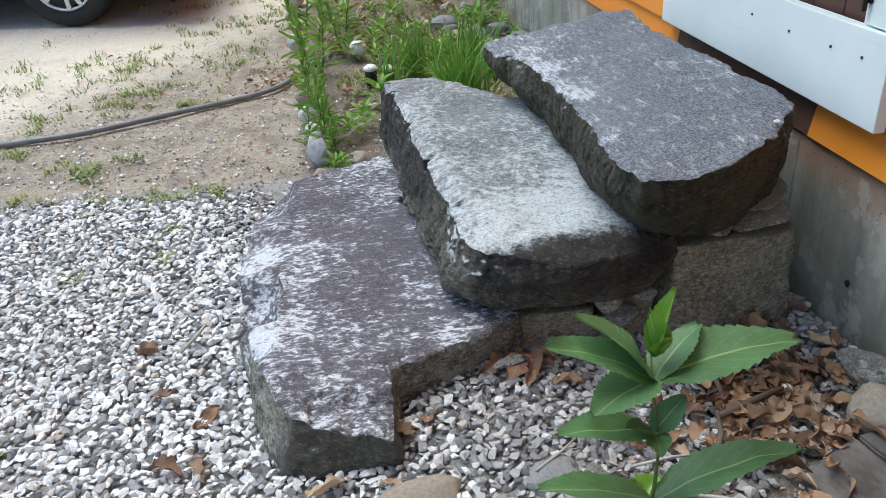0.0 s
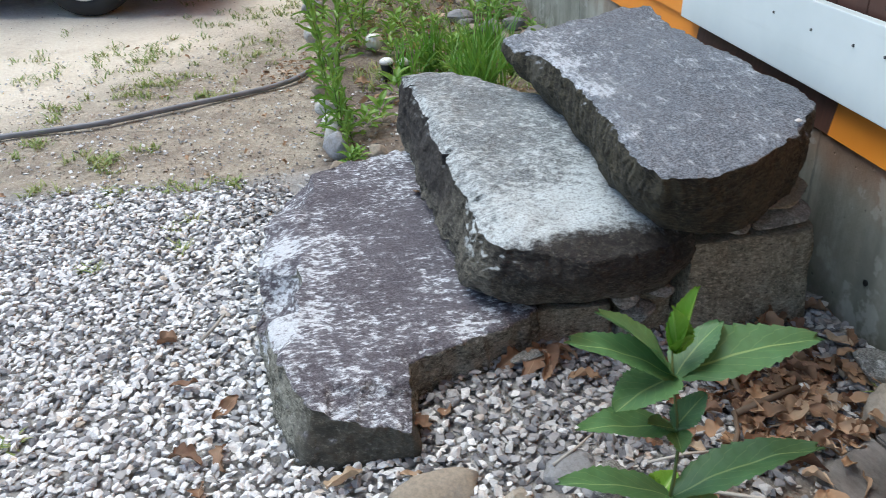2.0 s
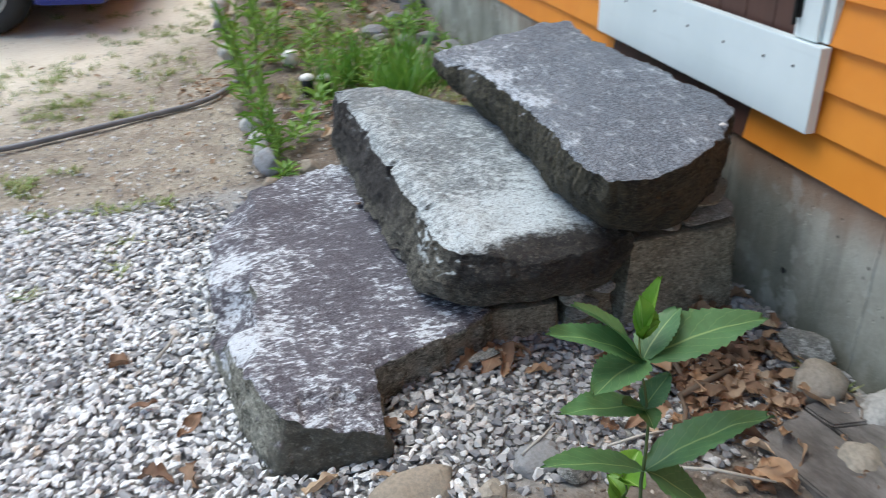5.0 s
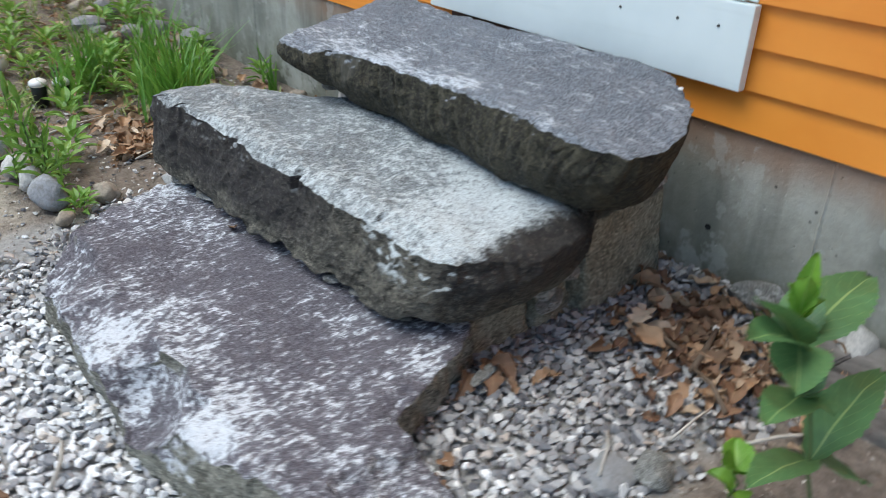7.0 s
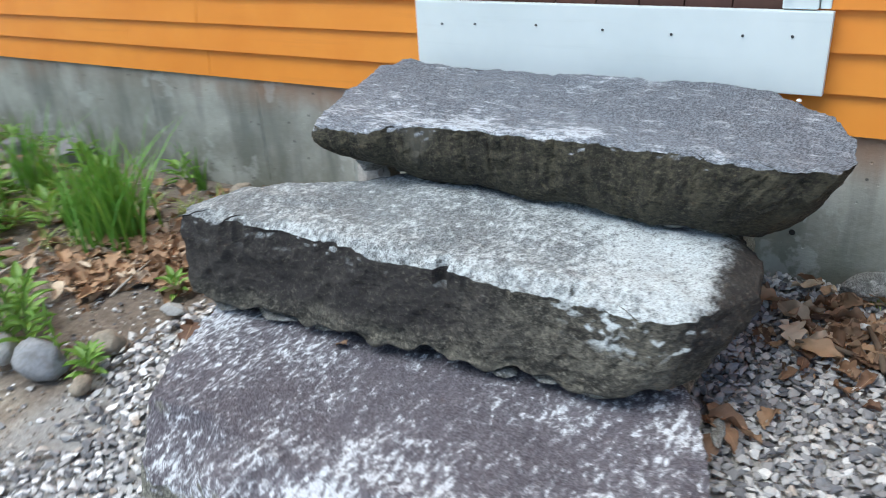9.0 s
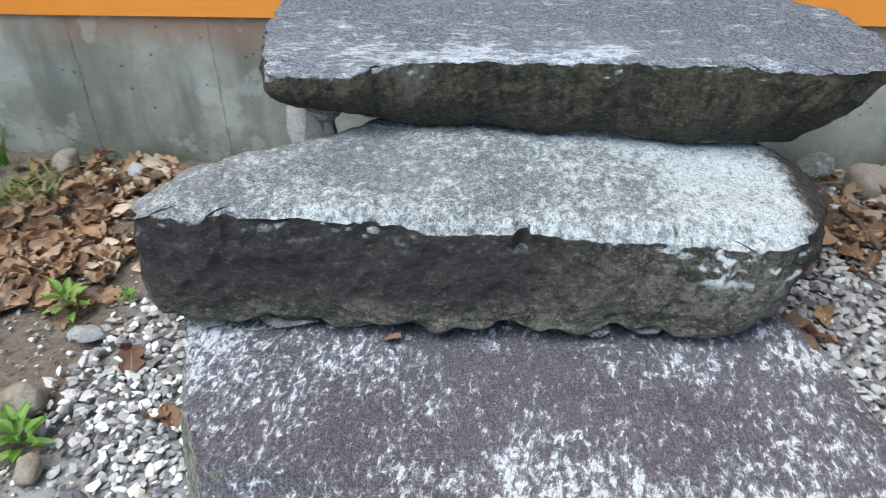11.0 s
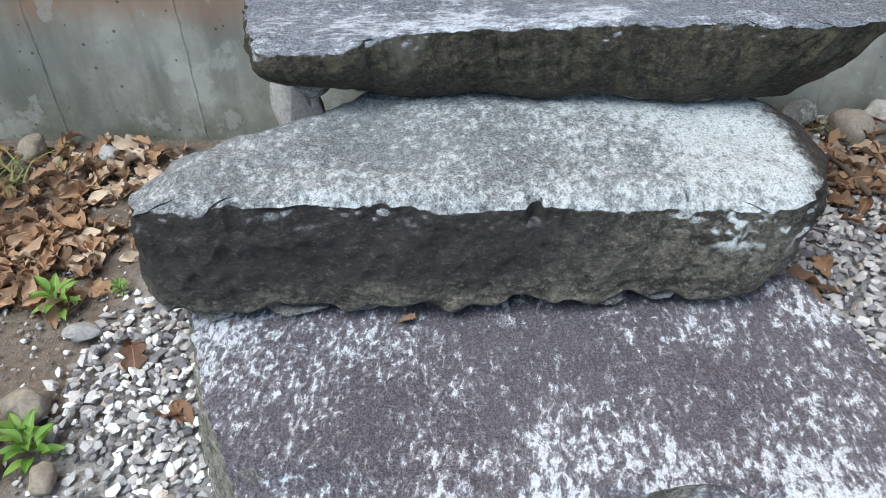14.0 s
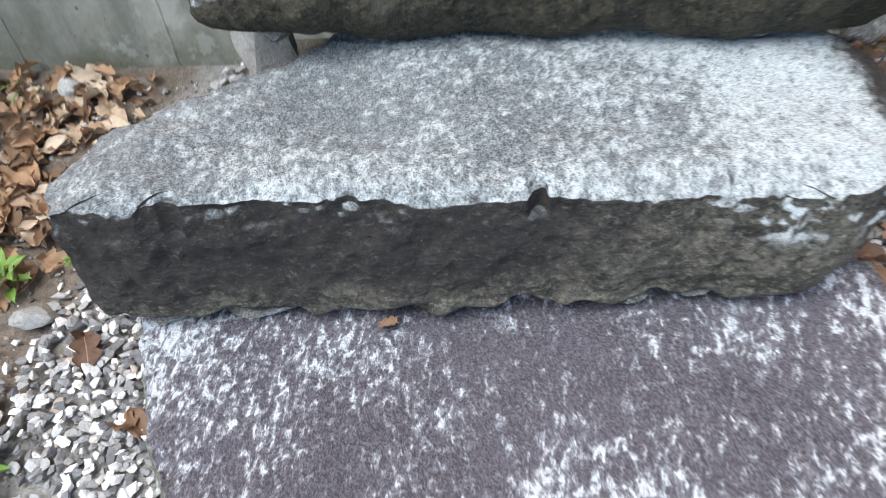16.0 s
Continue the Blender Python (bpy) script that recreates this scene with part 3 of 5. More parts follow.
def middle_step_top(x, y):
    """Worn tread that climbs a little to its far end and rounds over at the near end."""
    z = 0.372 + 0.052 * (y - 2.0) + 0.008 * noise.noise((x * 8, y * 8, 4.0)) + 0.004 * noise.noise((x * 23, y * 23, 2.0))
    front = 0.285 - 0.16 * (y - 2.07)
    z += 0.006 * noise.noise((x * 17, y * 17, 2.0)) * step(front + 0.2, front + 0.04, x) - 0.011 * step(front + 0.06, front, x) ** 2
    near = 1.56 + 0.06 * step(0.6, 0.8, x)
    return z - 0.02 * step(near + 0.08, near - 0.04, y) ** 2 - 0.014 * step(2.6, 2.76, y) - 0.008 * step(0.58, 0.76, x) * step(1.78, 1.58, y)


def top_step_top(x, y):
    """Riven tread with shallow cleavage terraces running along it and a raised lip at the back corner."""
    z = 0.541 + 0.036 * step(0.6, 1.02, x) + 0.014 * step(2.42, 2.64, y) * step(0.82, 0.95, x)
    layer = 2.6 * x + 0.9 * y + 0.35 * noise.noise((x * 3, y * 2.2, 5.0)) + 0.12 * noise.noise((x * 11, y * 6, 2.0))
    z += 0.004 * step(0.25, 0.75, layer * 3.4 % 1.0) * step(1.0, 0.85, layer * 3.4 % 1.0) * step(0.7, 0.9, x)
    return z + 0.005 * noise.noise((x * 5, y * 13, 1.0)) + 0.0022 * noise.noise((x * 16, y * 42, 3.0)) - 0.012 * step(0.62, 0.55, x) * step(2.36, 2.42, y)


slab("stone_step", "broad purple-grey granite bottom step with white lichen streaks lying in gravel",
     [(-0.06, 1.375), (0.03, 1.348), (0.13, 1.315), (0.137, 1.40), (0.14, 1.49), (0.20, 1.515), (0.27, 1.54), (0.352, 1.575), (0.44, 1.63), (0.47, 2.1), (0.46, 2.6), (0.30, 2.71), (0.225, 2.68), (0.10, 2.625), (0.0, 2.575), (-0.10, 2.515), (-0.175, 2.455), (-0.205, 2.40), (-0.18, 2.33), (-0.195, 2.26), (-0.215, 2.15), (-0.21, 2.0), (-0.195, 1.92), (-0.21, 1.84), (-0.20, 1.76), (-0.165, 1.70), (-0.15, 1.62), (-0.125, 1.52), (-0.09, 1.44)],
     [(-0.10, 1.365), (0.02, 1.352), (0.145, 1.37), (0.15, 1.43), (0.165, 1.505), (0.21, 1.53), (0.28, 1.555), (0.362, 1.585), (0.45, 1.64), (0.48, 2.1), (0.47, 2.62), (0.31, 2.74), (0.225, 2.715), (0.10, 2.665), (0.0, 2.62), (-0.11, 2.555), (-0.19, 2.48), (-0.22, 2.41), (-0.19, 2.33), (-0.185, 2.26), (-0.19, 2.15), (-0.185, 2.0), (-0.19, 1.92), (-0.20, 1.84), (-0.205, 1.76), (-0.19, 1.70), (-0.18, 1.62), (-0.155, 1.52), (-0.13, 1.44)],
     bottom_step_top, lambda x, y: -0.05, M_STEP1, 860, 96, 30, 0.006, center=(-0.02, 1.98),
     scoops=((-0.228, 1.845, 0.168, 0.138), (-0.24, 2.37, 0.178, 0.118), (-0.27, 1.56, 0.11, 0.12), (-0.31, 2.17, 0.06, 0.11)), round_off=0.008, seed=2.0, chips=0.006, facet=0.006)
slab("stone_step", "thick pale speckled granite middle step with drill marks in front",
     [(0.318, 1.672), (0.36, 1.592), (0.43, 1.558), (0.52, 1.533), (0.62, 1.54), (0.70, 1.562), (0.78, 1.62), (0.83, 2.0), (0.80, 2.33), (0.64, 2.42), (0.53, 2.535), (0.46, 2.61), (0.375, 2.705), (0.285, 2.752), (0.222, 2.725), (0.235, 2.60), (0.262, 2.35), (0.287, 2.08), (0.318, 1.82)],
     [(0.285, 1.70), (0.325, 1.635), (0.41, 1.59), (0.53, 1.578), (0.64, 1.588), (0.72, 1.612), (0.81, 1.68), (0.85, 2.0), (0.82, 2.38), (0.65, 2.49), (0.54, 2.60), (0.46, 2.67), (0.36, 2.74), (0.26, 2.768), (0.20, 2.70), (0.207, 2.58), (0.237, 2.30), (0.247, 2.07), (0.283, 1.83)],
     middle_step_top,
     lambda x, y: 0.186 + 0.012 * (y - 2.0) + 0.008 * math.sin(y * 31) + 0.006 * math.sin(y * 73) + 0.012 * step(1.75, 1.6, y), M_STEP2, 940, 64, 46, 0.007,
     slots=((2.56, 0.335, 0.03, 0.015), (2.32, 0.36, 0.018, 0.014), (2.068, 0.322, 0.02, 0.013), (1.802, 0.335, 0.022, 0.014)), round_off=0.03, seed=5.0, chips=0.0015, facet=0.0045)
slab("stone_step", "blue-grey granite top step with a dark olive undercut front below the door",
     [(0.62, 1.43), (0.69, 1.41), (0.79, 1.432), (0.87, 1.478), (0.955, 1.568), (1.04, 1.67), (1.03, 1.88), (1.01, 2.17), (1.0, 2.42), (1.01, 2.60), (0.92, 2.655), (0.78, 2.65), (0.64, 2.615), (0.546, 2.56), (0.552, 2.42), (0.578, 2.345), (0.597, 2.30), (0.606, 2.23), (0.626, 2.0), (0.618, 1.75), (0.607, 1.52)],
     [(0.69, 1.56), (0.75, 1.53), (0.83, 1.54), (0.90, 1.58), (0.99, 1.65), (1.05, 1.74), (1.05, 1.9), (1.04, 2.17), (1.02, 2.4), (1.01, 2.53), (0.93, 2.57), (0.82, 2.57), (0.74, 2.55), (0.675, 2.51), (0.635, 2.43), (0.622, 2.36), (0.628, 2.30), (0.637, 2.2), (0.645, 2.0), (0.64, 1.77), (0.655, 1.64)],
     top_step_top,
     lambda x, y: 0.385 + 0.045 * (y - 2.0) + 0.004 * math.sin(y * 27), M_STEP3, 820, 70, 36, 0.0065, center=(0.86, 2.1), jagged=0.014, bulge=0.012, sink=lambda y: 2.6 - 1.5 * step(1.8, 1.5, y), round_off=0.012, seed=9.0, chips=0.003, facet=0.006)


# ---- small stones ----
def lump(name, size, material, label, category, m, seed, flat=0.0, sub=3, group="", kind=""):
    """A rock of the given half sizes with an uneven skin; flat faces it off like a split chip."""
    bm = bmesh.new()
    bmesh.ops.create_icosphere(bm, subdivisions=sub, radius=1.0)
    for v in bm.verts:
        q = v.co * 1.1 + Vector((seed * 7.3, seed * 3.7, seed * 1.9))
        v.co *= 1 + 0.3 * noise.fractal(q, 1.0, 2.0, 4)
        if flat:
            for k in range(7):
                rnd = random.Random(int(seed * 100) + k)
                d = Vector((rnd.uniform(-1, 1), rnd.uniform(-1, 1), rnd.uniform(-1, 1))).normalized()
                over = v.co.dot(d) - (1 - flat)
                if over > 0:
                    v.co -= d * over * 0.92
        v.co = Vector((v.co.x * size[0], v.co.y * size[1], v.co.z * size[2]))
    ob = part(name, bm, material, smooth=not flat)
    ob.matrix_basis = m
    return tagged(ob, label, category, group, kind)


SHIMS = [  # x, y, z, half sizes, yaw: chips wedged under the middle and the top step
    (0.245, 2.645, 0.17, 0.05, 0.03, 0.014, 80), (0.255, 2.50, 0.17, 0.06, 0.03, 0.016, 95), (0.27, 2.37, 0.17, 0.04, 0.025, 0.013, 90),
    (0.29, 1.93, 0.17, 0.03, 0.02, 0.011, 90), (0.305, 1.85, 0.17, 0.04, 0.025, 0.015, 88), (0.315, 1.745, 0.168, 0.07, 0.03, 0.014, 95),
    (0.70, 2.50, 0.41, 0.05, 0.03, 0.013, 70), (0.655, 2.40, 0.402, 0.025, 0.02, 0.009, 80), (0.665, 2.06, 0.386, 0.03, 0.02, 0.009, 95), (0.665, 2.02, 0.384, 0.02, 0.02, 0.01, 80),
    (0.665, 1.87, 0.377, 0.03, 0.02, 0.009, 90), (0.665, 1.745, 0.372, 0.035, 0.022, 0.011, 85), (0.70, 1.66, 0.362, 0.05, 0.03, 0.012, 95),
    (0.64, 1.62, 0.165, 0.04, 0.03, 0.03, 20), (0.72, 1.635, 0.175, 0.05, 0.03, 0.02, -10), (0.68, 1.63, 0.115, 0.05, 0.035, 0.03, 5)]
for n, (x, y, z, a, b, c, w) in enumerate(SHIMS):
    lump("shim_stone", (a, b, c), M_SHIM, "thin pale stone chip wedged between granite steps", "stone", pose(x, y, z, 0, 0, w), n + 0.3, 0.42, 2, "shim stones")
def block(x0, x1, y0, y1, z0, z1, skew, material, label, seed):
    ob = slab("support_stone", label, [(x0, y0), (x1, y0 + skew), (x1 + 0.01, y1), (x0 + 0.01, y1)], [(x0 - 0.01, y0 - 0.02), (x1 + 0.01, y0 + skew - 0.02), (x1 + 0.01, y1), (x0, y1)],
              lambda x, y: z1 + 0.02 * (x - x0), lambda x, y: z0, material, 120, 14, 18, 0.006, round_off=0.014, seed=seed)
    return tagged(ob, label, "stone", "support stones")


block(0.785, 1.085, 1.625, 1.95, -0.05, 0.283, 0.02, M_BLOCK, "squared olive-grey granite block holding up the top step", 13.0)
block(0.425, 0.62, 1.65, 1.9, -0.05, 0.135, -0.01, M_BLOCK, "rough grey granite block holding up the middle step", 17.0)
block(0.65, 0.765, 1.65, 1.85, -0.05, 0.15, 0.01, M_BLOCK, "small grey granite block holding up the middle step", 19.0)
lump("support_stone", (0.075, 0.065, 0.13), M_COBBLE_PALE, "pale granite stone propping the back of the top step", "stone", pose(0.79, 2.59, 0.30, 0, 8, 30), 2.6, 0.3, 3, "support stones")
block(0.74, 0.95, 2.42, 2.6, -0.05, 0.2, 0.0, M_BLOCK, "rough granite block under the back of the top step", 23.0)
lump("shim_stone", (0.075, 0.05, 0.032), M_SHIM, "pale stone chip wedged under the top step", "stone", pose(0.69, 2.505, 0.415, 0, 0, 30), 4.4, 0.3, 3, "shim stones")
lump("shim_stone", (0.14, 0.09, 0.03), M_BLOCK, "flat stone slab wedged on a granite block", "stone", pose(0.95, 1.70, 0.362, 4, -4, 8), 5.2, 0.3, 3, "shim stones")
lump("shim_stone", (0.08, 0.07, 0.022), M_SHIM, "flat stone slab wedged on a granite block", "stone", pose(0.865, 1.665, 0.313, -4, 5, -8), 6.2, 0.3, 3, "shim stones")
lump("shim_stone", (0.07, 0.06, 0.025), M_SHIM, "flat stone slab wedged on a granite block", "stone", pose(0.99, 1.67, 0.318, 4, -14, 14), 8.2, 0.3, 3, "shim stones")
lump("stone_chip", (0.045, 0.015, 0.008), M_SHIM, "long grey stone chip leaning on gravel", "stone", pose(0.40, 1.545, 0.085, 10, -6, 12), 3.2, 0.25, 2)

# ---- house ----
WALL_X = 1.175
foundation = tagged(part("wall_foundation", boxed(WALL_X, WALL_X + 0.25, -3.0, 9.0, -0.4, 0.455), M_CONCRETE), "grey stained concrete foundation wall with form lines", "wall", kind="structure")
for y in (1.30, 1.845, 2.985, 3.404, 3.99, 4.585, 5.3, 5.9, 6.5):
    lv_, lo, hi = [], ground_z(WALL_X, y) - 0.05, 0.45
    for k in range(41):
        z = lo + (hi - lo) * k / 40
        w, o = 0.005 + 0.004 * noise.noise((y * 9, z * 40, 0)), y + 0.004 * noise.noise((y, z * 14, 4))
        lv_ += [(WALL_X + 0.002, o - w * 1.6, z), (WALL_X - 0.003 - 0.003 * noise.noise((y, z * 50, 8)), o, z), (WALL_X + 0.002, o + w * 1.6, z)]
    part("form_line", raw("form_line", lv_, [f for k in range(40) for f in ((k * 3, k * 3 + 3, k * 3 + 4, k * 3 + 1), (k * 3 + 1, k * 3 + 4, k * 3 + 5, k * 3 + 2))]), M_CONCRETE, foundation)
bm = bmesh.new()
bmesh.ops.create_cone(bm, cap_ends=True, segments=12, radius1=0.008, radius2=0.007, depth=0.004, matrix=pose(WALL_X - 0.001, 1.566, 0.177, 0, 90, 0))
part("tie_hole", bm, M_BLACK, foundation, "dark hole of a form tie")
house = tagged(part("wall_house", boxed(WALL_X + 0.012, WALL_X + 0.2, -3.0, 1.60, 0.455, 3.2), M_ORANGE), "orange clapboard house wall above a concrete foundation", "wall", kind="structure")
part("wall_board", boxed(WALL_X + 0.012, WALL_X + 0.2, 2.60, 9.0, 0.455, 3.2), M_ORANGE, house)
part("wall_board", boxed(WALL_X + 0.012, WALL_X + 0.2, 1.60, 2.60, 0.455, 0.7), M_ORANGE, house)
part("wall_board", boxed(WALL_X + 0.012, WALL_X + 0.2, 1.60, 2.60, 2.75, 3.2), M_ORANGE, house)


def clapboard(y0, y1, z):
    """One tapered board: its lower edge stands proud of the board below."""
    o = (0.0015 * math.sin(z * 40 + y0))
    a, b = z + 0.006 * (3.0 - y0), z + 0.006 * (3.0 - y1)
    v = [(WALL_X - 0.012 + o, y0, a), (WALL_X - 0.012 + o, y1, b), (WALL_X + 0.003, y1, b), (WALL_X + 0.003, y0, a),
         (WALL_X + 0.004, y0, a + 0.106), (WALL_X + 0.004, y1, b + 0.106), (WALL_X + 0.012, y1, b + 0.106), (WALL_X + 0.012, y0, a + 0.106)]
    return raw("clapboard", v, [(0, 1, 2, 3), (0, 4, 5, 1), (4, 7, 6, 5), (3, 2, 6, 7), (0, 3, 7, 4), (1, 5, 6, 2)])


JOINTS = {0: (-0.6, 3.62), 1: (0.2, 4.06), 2: (3.64,), 3: (0.4, 5.0), 4: (3.3,), 5: (-0.3, 4.4)}
for row in range(24):
    z = 0.437 + 0.0955 * row
    cuts = [-3.0, *JOINTS.get(row, (0.1 + 0.9 * math.sin(row * 2.1), 4.2 + math.sin(row * 1.3))), 9.0]
    cuts += [1.565, 2.64] if z > 0.5 else [1.8, 2.6]
    cuts.sort()
    for y0, y1 in zip(cuts, cuts[1:]):
        if z > 0.5 and y0 >= 1.56 and y1 <= 2.65:
            if z < 0.6:
                part("clapboard", clapboard(y0 + 0.001, y1 - 0.001, z), M_ORANGE, house)
            continue
        # brown colour carries both rotted wood and the shadow under the kick board
        bare = z < 0.5 and y0 > 1.6 and y1 < 2.65
        part("clapboard", clapboard(y0 + 0.001, y1 - 0.001, z), M_DOOR if bare else M_ORANGE, house, "rotted brown board behind the top step, shadow put into its colour" if bare else "")

door = thing("door_1", "brown vertical plank door in white painted trim", "door", kind="structure")
for k in range(8):
    y0 = 1.655 + k * 0.1155
    part("plank", boxed(WALL_X + 0.0, WALL_X + 0.03, y0, y0 + 0.113, 0.66, 2.68, bevel=0.003), M_DOOR, door)
part("trim", boxed(WALL_X - 0.03, WALL_X + 0.012, 1.575, 1.652, 0.733, 2.72, bevel=0.003), M_WHITE, door, "white painted door trim")
part("trim", boxed(WALL_X - 0.018, WALL_X + 0.012, 1.55, 1.573, 0.733, 2.72, bevel=0.003), M_WHITE, door, "white painted door trim")
part("trim", boxed(WALL_X - 0.03, WALL_X + 0.012, 2.58, 2.645, 0.733, 2.72, bevel=0.003), M_WHITE, door, "white painted door trim")
part("trim", boxed(WALL_X - 0.03, WALL_X + 0.012, 1.55, 2.645, 2.723, 2.82, bevel=0.003), M_WHITE, door, "white painted door trim")
riser = thing("kick_board", "white painted board screwed to the siding under the door", "board")
part("board", boxed(WALL_X - 0.04, WALL_X - 0.014, 1.54, 2.66, 0.54, 0.73, bevel=0.003), M_WHITE, riser)
for y in (2.57, 2.46, 2.27, 2.08, 1.90, 1.73, 1.62):
    bm = bmesh.new()
    bmesh.ops.create_cone(bm, cap_ends=True, segments=10, radius1=0.004, radius2=0.003, depth=0.004, matrix=pose(WALL_X - 0.0405, y, 0.67 + 0.004 * math.sin(y * 9), 0, -90, 0))
    part("screw", bm, M_SCREW, riser, "small dark screw head")
latch = thing("door_bolt", "black iron bolt on white trim beside brown door", "bolt")
part("plate", boxed(WALL_X - 0.036, WALL_X - 0.0295, 1.634, 1.65, 0.775, 0.93, bevel=0.002), M_IRON, latch)
pv, pf = tube([(WALL_X - 0.041, 1.644, 0.76), (WALL_X - 0.041, 1.644, 0.80), (WALL_X - 0.041, 1.644, 0.95)], [0.005, 0.005, 0.005], 10)
part("rod", raw("rod", pv, pf), M_IRON, latch)
# out of view; wide overhang added to cut the sky light near the wall
tagged(part("roof", boxed(WALL_X - 0.65, WALL_X + 5.0, -3.2, 9.2, 3.2, 3.4), M_WHITE), "unseen eave and roof, overhang widened to dim the ground by the house", "roof", kind="structure")
tagged(part("wall_back", boxed(WALL_X + 0.45, WALL_X + 0.5, -3.0, 9.0, -0.3, 3.2), M_DOOR), "plain wall inside the house", "wall", kind="structure")

# ---- loose stones ----
for x, y, z, a, b, c, w, mat, say in (
        (-0.02, 3.04, 0.045, 0.07, 0.045, 0.075, 110, M_COBBLE_GREY, "smooth blue-grey edging stone at the planting bed"),
        (-0.025, 2.885, 0.02, 0.05, 0.035, 0.03, 20, M_COBBLE_TAN, "small tan edging stone at the planting bed"),
        (-0.035, 3.17, 0.045, 0.065, 0.05, 0.055, 60, M_COBBLE_PALE, "pale rounded edging stone at the planting bed"),
        (-0.04, 3.32, 0.04, 0.06, 0.055, 0.06, 15, M_COBBLE_PALE, "pale rounded edging stone at the planting bed"),
        (-0.06, 3.53, 0.04, 0.07, 0.06, 0.06, 85, M_COBBLE_PALE, "pale rounded edging stone at the planting bed"),
        (-0.075, 3.75, 0.04, 0.075, 0.06, 0.065, 40, M_COBBLE_TAN, "tan rounded edging stone at the planting bed"),
        (-0.16, 4.72, 0.09, 0.08, 0.07, 0.075, 10, M_COBBLE_PALE, "pale rounded edging stone at the planting bed"),
        (-0.17, 5.25, 0.13, 0.08, 0.07, 0.07, 70, M_COBBLE_GREY, "grey rounded edging stone at the planting bed"),
        (-0.19, 5.7, 0.18, 0.09, 0.07, 0.08, 50, M_COBBLE_PALE, "pale rounded edging stone at the planting bed"),
        (-0.2, 6.2, 0.22, 0.09, 0.08, 0.08, 20, M_COBBLE_PALE, "pale rounded edging stone at the planting bed"),
        (-0.22, 6.8, 0.28, 0.1, 0.08, 0.08, 30, M_COBBLE_GREY, "grey rounded edging stone at the planting bed")):
    lump("edging_stone", (a * (0.8 + 0.25 * math.sin(y * 17)), b * (0.8 + 0.2 * math.cos(y * 23)), c * 0.7), mat, say, "stone", pose(x, y, z, 25 * math.sin(y * 7), 20 * math.cos(y * 5), w), x * 9 + y * 3, 0, 3, "bed edging stones")
for x, y, z, a, b, c, w, mat, say in (
        (0.165, 1.215, 0.04, 0.085, 0.05, 0.035, 5, M_COBBLE_TAN, "tan rounded stone half sunk in gravel"),
        (0.41, 1.215, 0.06, 0.06, 0.045, 0.022, 20, M_COBBLE_GREY, "flat grey stone on gravel beside green plant"),
        (0.47, 1.17, 0.07, 0.045, 0.035, 0.03, 40, M_SHIM, "speckled granite cobble on gravel"),
        (0.305, 1.165, 0.05, 0.035, 0.03, 0.025, 10, M_COBBLE_TAN, "brown stone chunk beside dry leaves"),
        (1.115, 1.375, 0.085, 0.04, 0.06, 0.045, 20, M_SHIM, "speckled grey rock against the foundation wall"),
        (1.06, 1.25, 0.085, 0.065, 0.055, 0.045, 35, M_COBBLE_TAN, "brown rounded boulder beside dry leaves"),
        (1.13, 1.14, 0.07, 0.06, 0.05, 0.05, 60, M_COBBLE_PALE, "pale rounded cobble beside the foundation wall"),
        (1.10, 1.0, 0.07, 0.07, 0.06, 0.05, 0, M_COBBLE_PALE, "pale rounded cobble beside the foundation wall"),
        (1.0, 1.03, 0.06, 0.06, 0.045, 0.04, 70, M_COBBLE_TAN, "brown rounded cobble beside the foundation wall"),
        (0.335, 2.975, 0.02, 0.045, 0.025, 0.018, 100, M_COBBLE_PALE, "flat white stone at the gravel's edge"),
        (1.05, 3.22, 0.02, 0.035, 0.03, 0.025, 30, M_COBBLE_PALE, "pale angular stone by the foundation wall"),
        (1.06, 3.45, 0.03, 0.045, 0.035, 0.035, 10, M_COBBLE_TAN, "rounded tan stone by the foundation wall"),
        (0.13, 2.99, 0.025, 0.04, 0.04, 0.03, 25, M_COBBLE_TAN, "tan stone at the gravel's edge")):
    flat = 0.25 if mat in (M_SHIM, M_COBBLE_GREY) or "angular" in say or "flat" in say or "chunk" in say else 0
    lump("stone", (a, b, c), mat, say, "stone", pose(x, y, z, 4, -5, w), x * 5 + y * 7, flat, 3, "loose stones")
rnd = random.Random(4)
for k in range(22):
    x, y = rnd.uniform(0.72, 1.1), rnd.uniform(4.3, 6.6)
    r = rnd.uniform(0.05, 0.1)
    lump("rubble_stone", (r, r * rnd.uniform(0.6, 0.9), r * rnd.uniform(0.5, 0.8)), M_COBBLE_GREY if k % 3 else M_COBBLE_TAN, "rough grey rubble stone in the planting bed", "stone",
         pose(x, y, ground_z(x, y) + r * 0.3, rnd.uniform(-20, 20), rnd.uniform(-20, 20), rnd.uniform(0, 180)), k + 20.5, 0.25, 2, "rubble stones")


